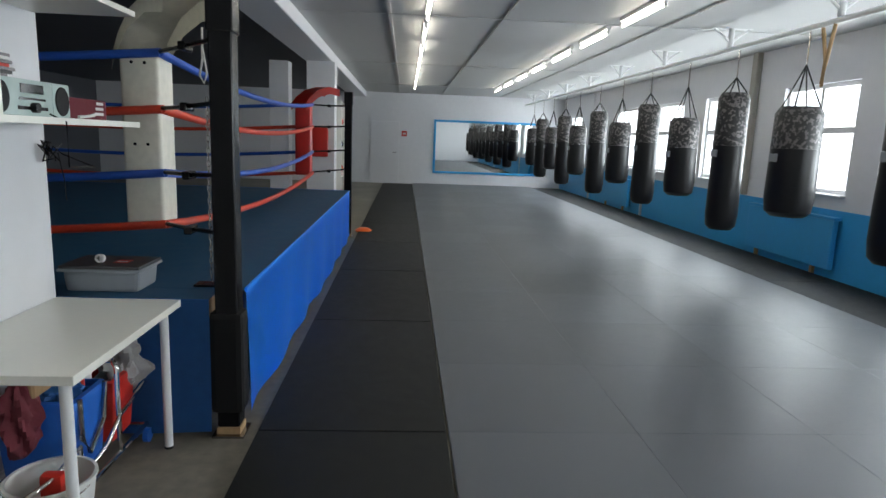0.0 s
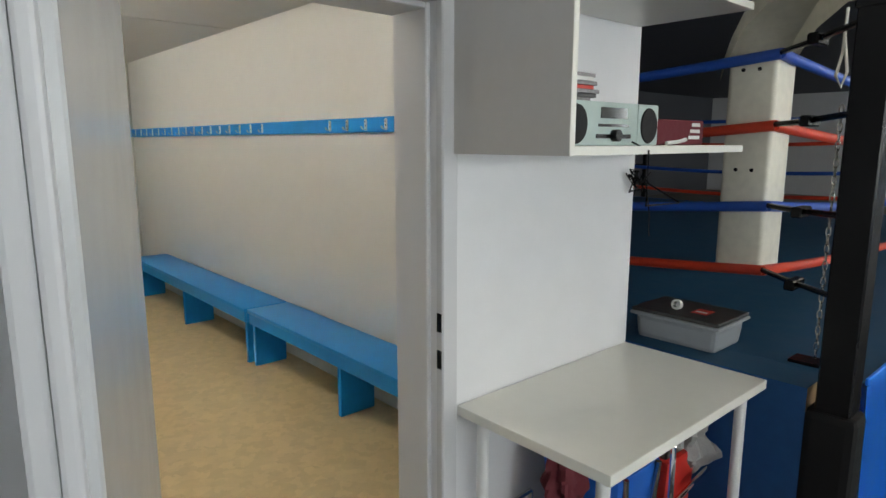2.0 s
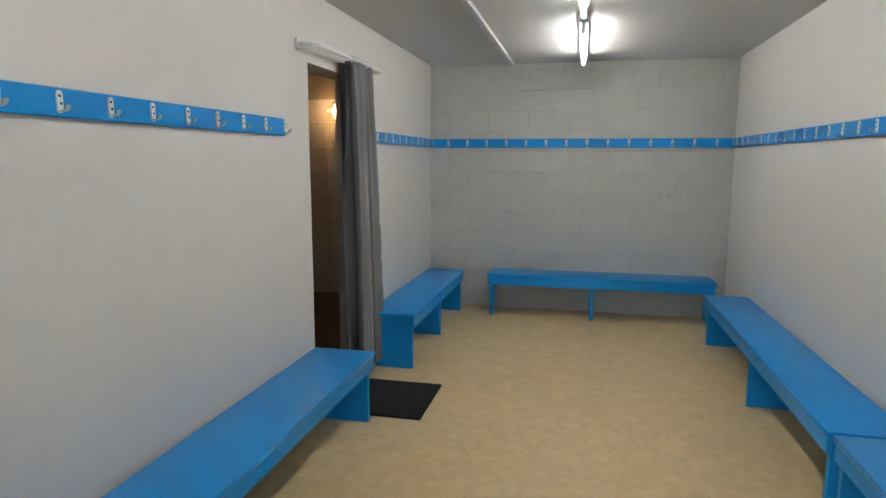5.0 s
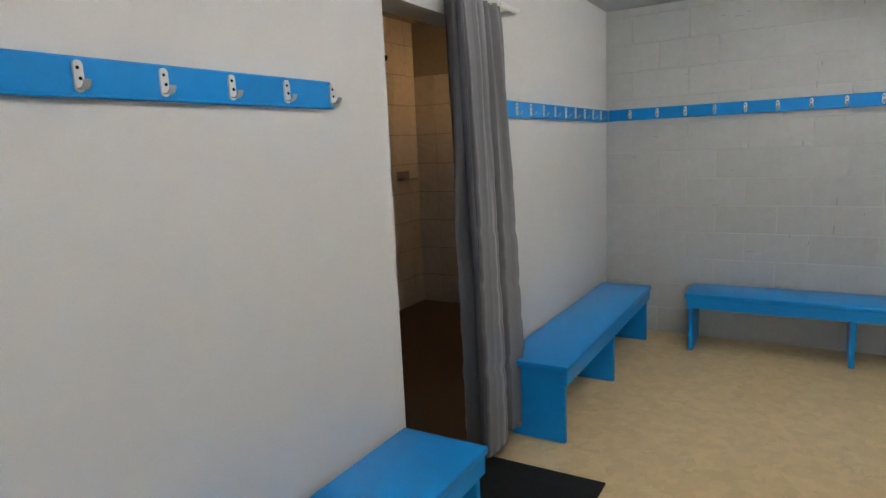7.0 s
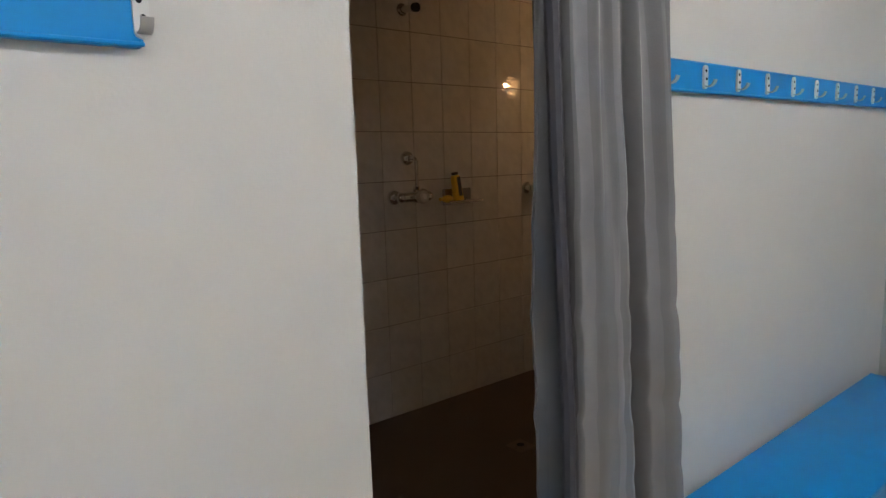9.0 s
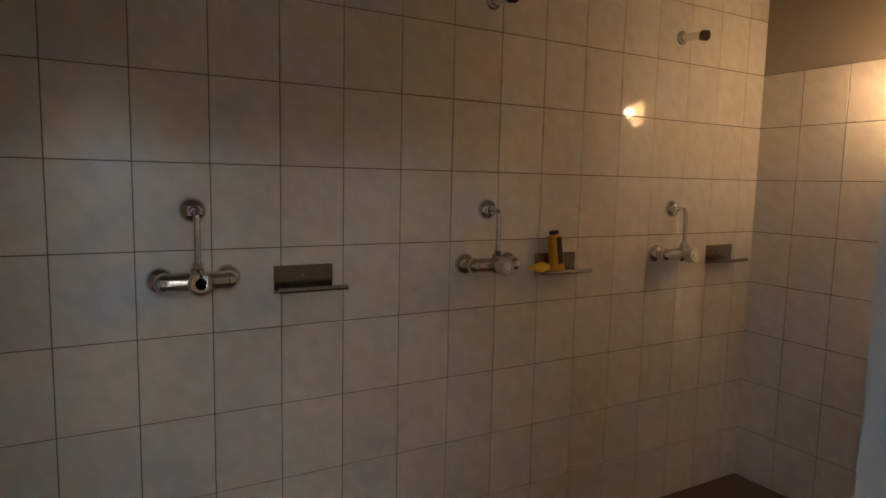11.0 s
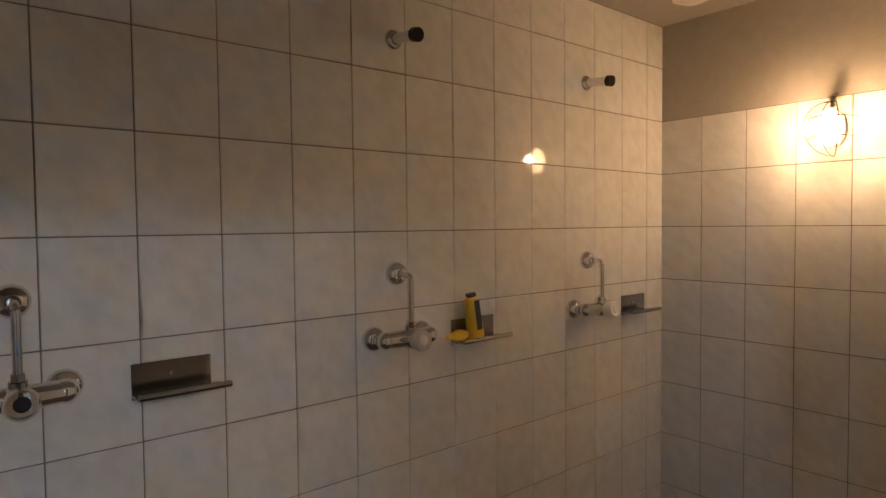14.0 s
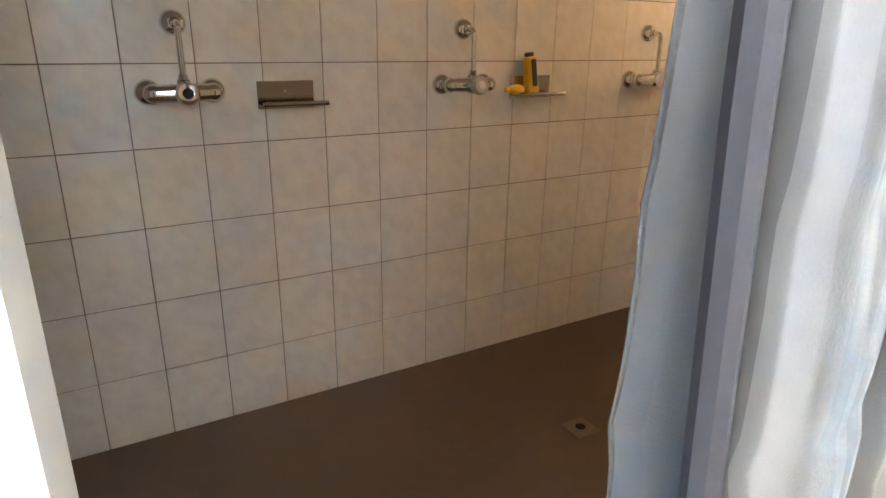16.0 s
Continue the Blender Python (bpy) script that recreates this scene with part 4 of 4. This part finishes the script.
# corner pads
CORNERS = ((-0.862, 3.893, PAD_WHITE), (-0.82, 9.1, PAD_RED), (-5.75, 3.893, PAD_WHITE), (-5.75, 9.1, PLASTIC_BLUE))
for k, (x, y, m_) in enumerate(CORNERS):
    bm = box(B(), x - 0.105, x + 0.105, y - 0.108, y + 0.108, 0.985, 1.945, 0.022, 3)
    part("corner_pad", bm, m_, ring, "padded corner cushion", smooth=True)
    px, py = POSTS[k]
    bm = B()
    c = Vector((x, y, 2.0))
    d = (Vector((px, py, 2.0)) - c).normalized()
    s_ = d.cross(Vector((0, 0, 1)))
    prof = [(-0.1, 1.96), (-0.02, 2.05), (0.14, 2.16), (0.36, 2.22), (0.56, 2.2)]
    rows_ = [[bm.verts.new(c + d * a + s_ * w_ + Vector((0, 0, z - 2.0 + dz))) for w_, dz in ((-0.15, -0.1), (-0.14, 0), (0.14, 0), (0.15, -0.1))] for a, z in prof]
    for u, v in zip(rows_, rows_[1:]):
        for i in range(3):
            bm.faces.new((u[i], u[i + 1], v[i + 1], v[i]))
    bmesh.ops.solidify(bm, geom=bm.faces[:], thickness=0.03)
    part("top_cover", bm, m_, ring, "vinyl flap over the turnbuckle", smooth=True)
for x in (-0.90, -0.83):
    for z in (1.46, 1.9):
        part("rivet", rod(B(), (x, 3.7852, z), (x, 3.7822, z), 0.009, 10), BLACK_STEEL, ring)
HEIGHTS = ((1.955, ROPE_BLUE), (1.655, ROPE_RED), (1.305, ROPE_BLUE), (1.015, ROPE_RED))
SIDES = ((0, 1), (0, 2), (2, 3), (3, 1))
for a, b in SIDES:
    for z, m_ in HEIGHTS:
        p, q = Vector((CORNERS[a][0], CORNERS[a][1], z)), Vector((CORNERS[b][0], CORNERS[b][1], z))
        out = Vector((1, 0, 0)) if (a, b) == (0, 1) else Vector((0, -1, 0)) if (a, b) == (0, 2) else Vector((0, 0, 0))
        p += Vector((0, -0.12, 0)) if (a, b) == (0, 1) else Vector((0.12, 0, 0)) if (a, b) == (0, 2) else Vector((0, 0, 0))
        pts = [p + (q - p) * t_ + out * 0.118 - Vector((0, 0, 0.11 * 4 * t_ * (1 - t_))) for t_ in [i / 16 for i in range(17)]]
        part("rope", sweep(B(), pts, 0.024, 10), m_, ring, smooth=True)
for k, (x, y, m_) in enumerate(CORNERS):
    px, py = POSTS[k]
    for z, m_ in HEIGHTS:
        bm = sweep(B(), [(x, y, z), (x + (px - x) * 0.5, y + (py - y) * 0.5, z + 0.01), (px, py, z + 0.03)], 0.012, 8)
        box(bm, x + (px - x) * 0.55 - 0.02, x + (px - x) * 0.55 + 0.02, y + (py - y) * 0.55 - 0.06, y + (py - y) * 0.55 + 0.06, z - 0.012, z + 0.03, 0.006)
        part("turnbuckle", bm, BLACK_STEEL, ring)
# rope hanging beside the near post, with its loop
bm = sweep(B(), [(-0.42, 3.47, 2.05), (-0.425, 3.48, 1.9), (-0.44, 3.48, 1.82), (-0.42, 3.48, 1.78), (-0.405, 3.48, 1.83), (-0.42, 3.47, 1.95)], 0.006, 6)
part("loop", bm, PAD_WHITE, ring)
bm = B()
for i in range(30):
    z = 1.7 - i * 0.032
    m = Matrix.Translation((-0.415, 3.5, z)) @ Matrix.Rotation(radians(90 * (i % 2)), 4, "Z")
    vs = [m @ Vector((0.008 * math.cos(a * math.pi / 4), 0, 0.02 * math.sin(a * math.pi / 4))) for a in range(9)]
    sweep(bm, vs, 0.003, 4)
part("chain", bm, STEEL, ring)
part("chain_plate", box(B(), -0.5, -0.36, 3.46, 3.56, RT + 0.005, RT + 0.017, 0.002), BLACK_STEEL, ring)

cr = thing("storage_crate", (-0.9, 3.435, RT + 0.0045), "grey plastic storage crate with a dark lid on the ring edge", "crate", rz=0)
part("tray", tub(0, 0, 0.35, 0.24, 0, 0.105, 1.06), PLASTIC_GREY, cr, smooth=False)
part("lip", box(B(), -0.2, 0.2, -0.15, 0.15, 0.105, 0.12, 0.004), PLASTIC_GREY, cr)
part("lid", box(B(), -0.195, 0.195, -0.145, 0.145, 0.1205, 0.137, 0.006, 2), LID_DARK, cr, "dark plastic lid")
part("badge", box(B(), 0.03, 0.1, -0.05, 0.03, 0.1372, 0.1385), RED, cr, "small red and white emblem")
part("badge", box(B(), 0.04, 0.09, -0.03, -0.01, 0.1387, 0.1395), PLASTIC_WHITE, cr)
bm = lathe(B(), [(0.022, -0.012), (0.022, 0.012), (0.012, 0.012), (0.012, -0.012)], seg=20)
bmesh.ops.transform(bm, matrix=Matrix.Translation((-0.93, 3.38, RT + 0.165)) @ Matrix.Rotation(radians(80), 4, "X"), verts=bm.verts)
solid("tape_roll", bm, PLASTIC_WHITE, "small roll of white sports tape on the crate lid", "tape", smooth=True)

# ---------------------------------------------------------------- hall, far things
for x0, x1, y in ((-1.22, -0.71, 11.9), (-1.92, -1.57, 12.05)):
    S("pillar", x0, x1, y, y + 0.35, 0, 2.855, WALL_GYM, "white painted square pillar under the beam", "pillar", 0.006)
sh = thing("storage_rack", (-0.62, 12.3, 0), "white shelf rack with coloured boxing gear", "rack")
for y in (0, 1.2):
    part("upright", box(B(), -0.35, 0.0, y - 0.015, y + 0.015, 0, 2.2), LAMINATE, sh)
for z in (0.25, 0.75, 1.25, 1.7, 2.15):
    part("shelf_board", box(B(), -0.35, 0.0, 0.0155, 1.1845, z, z + 0.025), LAMINATE, sh)
random.seed(5)
for z in (0.2755, 0.7755, 1.2755, 1.7255):
    for i in range(4):
        m_ = (RED, YELLOW, PLASTIC_BLUE, BLACK_VINYL, ORANGE)[random.randrange(5)]
        g_ = thing("boxing_glove", (-0.8, 12.47 + 0.28 * i, z), "boxing glove lying on the rack", "boxing glove", "gloves on the rack")
        part("fist", ball(B(), (0, 0, 0.1), 0.1, 1.2, 1, 1, 12), m_, g_, smooth=True)
        part("cuff", rod(B(), (-0.12, 0, 0.075), (-0.19, 0, 0.075), 0.06, 12), m_, g_)
ob = solid("red_kick_pad", box(B(), -1.2, -0.82, 11.76, 11.88, 1.15, 1.68, 0.03, 2), PAD_RED, "red kick pad hanging on the pillar", "kick pad", smooth=True)
ob = thing("orange_cone", (-0.05, 10.3, 0.016), "flat orange training marker on the floor", "cone")
part("rim", lathe(B(), [(0.13, 0), (0.14, 0.02), (0.08, 0.06), (0.06, 0.06)], seg=24), ORANGE, ob, smooth=True)


def punch_bag(y, z0, z1, r, label):
    b = thing("punch_bag", (4.6, y, z0), label, "punch bag", "punch bags along the pipe")
    h = z1 - z0
    k = h * 0.62
    prof = [(0.02, 0.0), (r * 0.7, 0.012), (r * 0.95, 0.06), (r * 1.03, 0.2), (r, k)]
    part("bag", lathe(B(), prof, seg=26), BLACK_VINYL, b, "glossy black vinyl bag", smooth=True)
    part("band", lathe(B(), [(r * 1.004, k + 0.001), (r * 0.98, h - 0.08), (r * 0.8, h - 0.01), (0.03, h)], seg=26), BAND, b, "patterned upper band", smooth=True)
    part("emblem", box(B(), -r * 0.995 - 0.006, -r * 0.9, -0.07, 0.07, k - 0.14, k - 0.05, 0.01), PLASTIC_GREY, b, "pale printed emblem")
    for a in range(4):
        c, s = math.cos(a * math.pi / 2 + 0.7), math.sin(a * math.pi / 2 + 0.7)
        part("strap", sweep(B(), [(r * 0.8 * c, r * 0.8 * s, h - 0.02), (0, 0, 2.42 - z0)], 0.009, 5), BLACK_VINYL, b)
    part("chain", sweep(B(), [(0, 0, 2.42 - z0), (0, 0, 2.76 - z0)], 0.009, 6), STEEL, b)


bags = [(3.6, 0.86, 2.0, 0.2), (4.95, 0.66, 2.24, 0.185), (6.42, 0.88, 2.02, 0.23), (7.75, 0.55, 2.25, 0.185), (9.06, 0.86, 1.99, 0.21), (10.43, 0.6, 2.25, 0.185), (11.77, 0.85, 1.99, 0.21),
        (13.13, 0.54, 2.25, 0.185), (14.64, 0.84, 1.99, 0.2), (15.9, 0.53, 2.25, 0.185), (17.2, 0.84, 1.99, 0.2), (18.5, 0.55, 2.25, 0.185), (19.8, 0.84, 2.0, 0.2)]
for y, a, b, r in bags:
    punch_bag(y, a, b, r, "long black punch bag hanging from the ceiling pipe" if b > 2.1 else "short black punch bag hanging from the ceiling pipe")
pp = thing("bag_pipe", (4.6, 0, 2.78), "white steel pipe under the ceiling carrying the bags", "pipe")
part("pipe", rod(B(), (0, -2.9, 0), (0, 21.4, 0), 0.03, 12), WHITE_METAL, pp, smooth=True)
for y in range(-2, 22, 2):
    part("hanger", rod(B(), (0, y, 0.031), (0, y, HH - 2.782), 0.035, 12), WHITE_METAL, pp)
    bm = B()
    for s_ in (-1, 1):
        sweep(bm, [(0.03 * s_, y, 0.1), (0.1 * s_, y, 0.16), (0.22 * s_, y, HH - 2.783)], 0.016, 6)
    part("brace", bm, WHITE_METAL, pp)
    part("cross_plate", box(B(), -0.25, 0.25, y - 0.05, y + 0.05, HH - 2.7815, HH - 2.781 + 0.0003), WHITE_METAL, pp)
for y in (5.6, 13.9, 18.0):
    S("pipe", HX1 - 0.07, HX1 - 0.02, y - 0.025, y + 0.025, 0.02, HH, FRAME_PAINT, "white heating riser on the window wall", "pipe", 0.01)
for i, y in enumerate((0.5, 7.45, 14.6)):
    ra = thing("radiator", (HX1 - 0.02, y, 0.12), "bright blue painted panel radiator below a window", "radiator", "hall radiators")
    part("panel", box(B(), -0.1, -0.03, 0, 1.9, 0.0, 0.62, 0.012, 2), BLUE_WALL, ra)
    part("top_grille", box(B(), -0.11, -0.012, -0.02, 1.92, 0.6205, 0.66, 0.006), BLUE_WALL, ra)
    for u in (0.3, 1.6):
        part("foot", box(B(), -0.09, -0.05, u, u + 0.05, -0.12, -0.0005), WOOD, ra)
solid("climbing_rope", sweep(B(), [(4.6, 6.05, 2.8), (4.58, 6.1, 2.4), (4.6, 6.15, 2.2), (4.64, 6.2, 2.45), (4.6, 6.25, 2.8)], 0.018, 8), WOOD, "looped pale rope hanging below the ceiling", "rope", smooth=True)
S("post", HX1 - 0.09, HX1 - 0.001, 9.86 - 0.2, 9.86 - 0.05, 0.87, HH, SHOWER_PLASTER, "cream painted wooden post on the window wall", "post", 0.01)
# the first tube of each row is unseen, added for light by the doorway
for y in [1.2 + 1.75 * i for i in range(10)]:
    tube_light("tube_light", 0.82, y + 0.8, HH, 1.25, "y", TUBE_GLOW, "lit bare fluorescent tube on the hall ceiling", "hall tubes")
    tube_light("tube_light", 3.1, y + 0.6, HH, 1.25, "y", TUBE_GLOW, "lit bare fluorescent tube on the hall ceiling", "hall tubes")
for x in (0.35, 1.75, 3.75):
    S("trim", x, x + 0.04, HY0 + 0.1, HY1 - 0.1, HH - 0.022, HH - 0.002, CEIL, "white ceiling joint strip", "trim")
for y in (8, 13, 18):
    S("trim", -0.7, 5.9, y, y + 0.05, HH - 0.03, HH - 0.0225, CEIL, "white ceiling joint strip across the hall", "trim")
mi = thing("wall_mirror", (0, HY1, 0), "large wall mirror in a pale frame on the end wall", "mirror")
part("glass", box(B(), 1.62, 5.2, -0.02, -0.004, 0.47, 2.13), MIRROR, mi)
bm = B()
box(bm, 1.55, 1.62, -0.03, -0.001, 0.4, 2.2), box(bm, 5.2, 5.27, -0.03, -0.001, 0.4, 2.2), box(bm, 1.62, 5.2, -0.03, -0.001, 0.4, 0.47), box(bm, 1.62, 5.2, -0.03, -0.001, 2.13, 2.2)
part("frame", bm, BLUE_WALL, mi)
dr = thing("door_2", (-0.6, HY1, 0), "white flush door in the end wall", "door", "", "structure")
part("leaf", box(B(), 0, 0.98, -0.02, -0.002, 0.01, 2.08, 0.004), WALL_GYM, dr)
part("door_handle", sweep(B(), [(0.9, -0.02, 1.05), (0.9, -0.06, 1.05), (0.76, -0.06, 1.05)], 0.01, 8), STEEL, dr)
sg = thing("fire_sign", (0.55, HY1, 1.6), "small red square sign beside the door", "sign")
part("panel", box(B(), -0.09, 0.09, -0.008, -0.001, 0, 0.18), RED, sg)
part("mark", box(B(), -0.05, 0.05, -0.0095, -0.0085, 0.06, 0.12), PLASTIC_WHITE, sg)
# dim things beyond the ring
for x, y, z in ((-6.9, 6.2, 1.45), (-7.4, 7.6, 1.5)):
    o = thing("speed_bag", (x, y, z), "dark round speed bag hanging on a cord", "punch bag", "speed bags")
    part("bag", ball(B(), (0, 0, 0), 0.2, 1, 1, 1.15, 18), BLACK_VINYL, o, smooth=True)
    part("cord", rod(B(), (0, 0, 0.2), (0, 0, HH - 0.02 - z), 0.01), BLACK_STEEL, o)
    part("bottom_cord", rod(B(), (0, 0, -0.2), (0, 0, -z), 0.008), BLACK_STEEL, o)
for y in (5.0, 8.5, 13.0, 16.0):
    rk = thing("gym_rack", (-9.4, y, 0), "dark steel exercise rack against the back wall", "rack", "exercise racks")
    for a in (0, 1.3):
        part("upright", box(B(), 0, 0.08, a, a + 0.08, 0, 2.1), BLACK_STEEL, rk)
    for z in (0.4, 0.9, 1.4, 2.0):
        part("crossbar", box(B(), 0.01, 0.07, 0.0805, 1.2995, z, z + 0.06), BLACK_STEEL, rk)

# ---------------------------------------------------------------- pieces: mats, blocks, tiles
floor_hall = bpy.data.objects["floor_hall"]


def piece_mesh(name, w, d, h, bevel, material):
    return finish(box(B(), 0, w, 0, d, 0, h, bevel), name, material)


def lay(name, me, parent, loc):
    o = new(name, me)
    o.parent = parent
    o.location = loc
    return o


P = 1.02
mat_me = piece_mesh("mat", P - 0.0008, P - 0.0008, 0.03, 0.0012, MAT_GREY)
for i in range(4):
    for j in range(24):
        lay("mat", mat_me, floor_hall, (0.87 + i * P, -2.9 + 0.02 + j * P, 0.0005))
strip_me = piece_mesh("mat_strip", 0.98, 1.99, 0.028, 0.003, MAT_BLACK)
for j in range(12):
    lay("mat_strip", strip_me, floor_hall, (-0.125, 0.45 + (j - 1) * 2.0 - 1.2, 0.0005)) if j > 0 else None
wall_me = piece_mesh("wall_mat", 0.94, 1.99, 0.028, 0.003, MAT_BLACK)
for j in range(12):
    lay("wall_mat", wall_me, floor_hall, (4.96, -2.8 + j * 2.0, 0.0005))

# painted concrete blocks of the end wall, 0.39 x 0.19 on a 0.2 course
bl_me = {}
for r in range(13):
    y = RY0 + 0.0 - (0.2 if r % 2 else 0.0)
    z0, z1 = r * 0.2, min(r * 0.2 + 0.196, RH)
    while y < RY1:
        a, b = max(y, RY0), min(y + 0.396, RY1)
        if b - a > 0.03 and z1 - z0 > 0.02:
            key = (round(b - a, 3), round(z1 - z0, 3))
            if key not in bl_me:
                bl_me[key] = finish(box(B(), 0, 0.0065, 0, key[0], 0, key[1], 0.0038), "block", BLOCKWALL)
            lay("block", bl_me[key], far, (RX0 - 0.0065 + random.uniform(-0.0008, 0.0008), a, z0))
        y += 0.4

bm = B()
for i in range(46):
    y, z = random.uniform(RY0 + 0.1, RY1 - 0.1), random.uniform(0.5, 2.35)
    if abs(z - RZ) < 0.08:
        continue
    w_, h_ = (random.uniform(0.006, 0.05), 0.004) if random.random() < 0.6 else (0.005, random.uniform(0.01, 0.06))
    box(bm, RX0 - 0.001, RX0 + 0.0016, y, y + w_, z, z + h_)
o = part("chip", bm, PLASTIC_GREY, far, "small dark chips and pits in the paint")
o["kind"] = "stuff"

# wall tiles
TW, TH, J = 0.2165, 0.2717, 0.0034
ti = {}


def tile(parent, axis, a, b, z0, z1):
    key = (axis, round(b - a, 4), round(z1 - z0, 4))
    if key[1] < 0.02 or key[2] < 0.02:
        return
    if key not in ti:
        bm = box(B(), 0, key[1] - J, 0, 0.006, 0, key[2] - J, 0.0022, 2) if axis == "x" else box(B(), 0, 0.006, 0, key[1] - J, 0, key[2] - J, 0.0022, 2)
        ti[key] = finish(bm, "tile", TILE)
    o = lay("tile", ti[key], parent, (a, SY0 - 0.0045, z0) if axis == "x" else (SX0 - 0.0045, a, z0))
    o.rotation_euler = (radians(random.uniform(-0.12, 0.12)), 0, radians(random.uniform(-0.12, 0.12)))


for r in range(10):
    z0, z1 = r * TH, min((r + 1) * TH, SH)
    for c in range(-11, 11):
        w_ = TW if c >= 0 else 0.2208
        b = -5.511 - c * w_
        tile(wall_shower, "x", max(b - w_, SX0), min(b, SX1), z0, z1)
for r in range(8):
    for c in range(9):
        a = SY0 + c * TW
        tile(wall_end, "y", a, min(a + TW, SY1), r * TH, (r + 1) * TH)
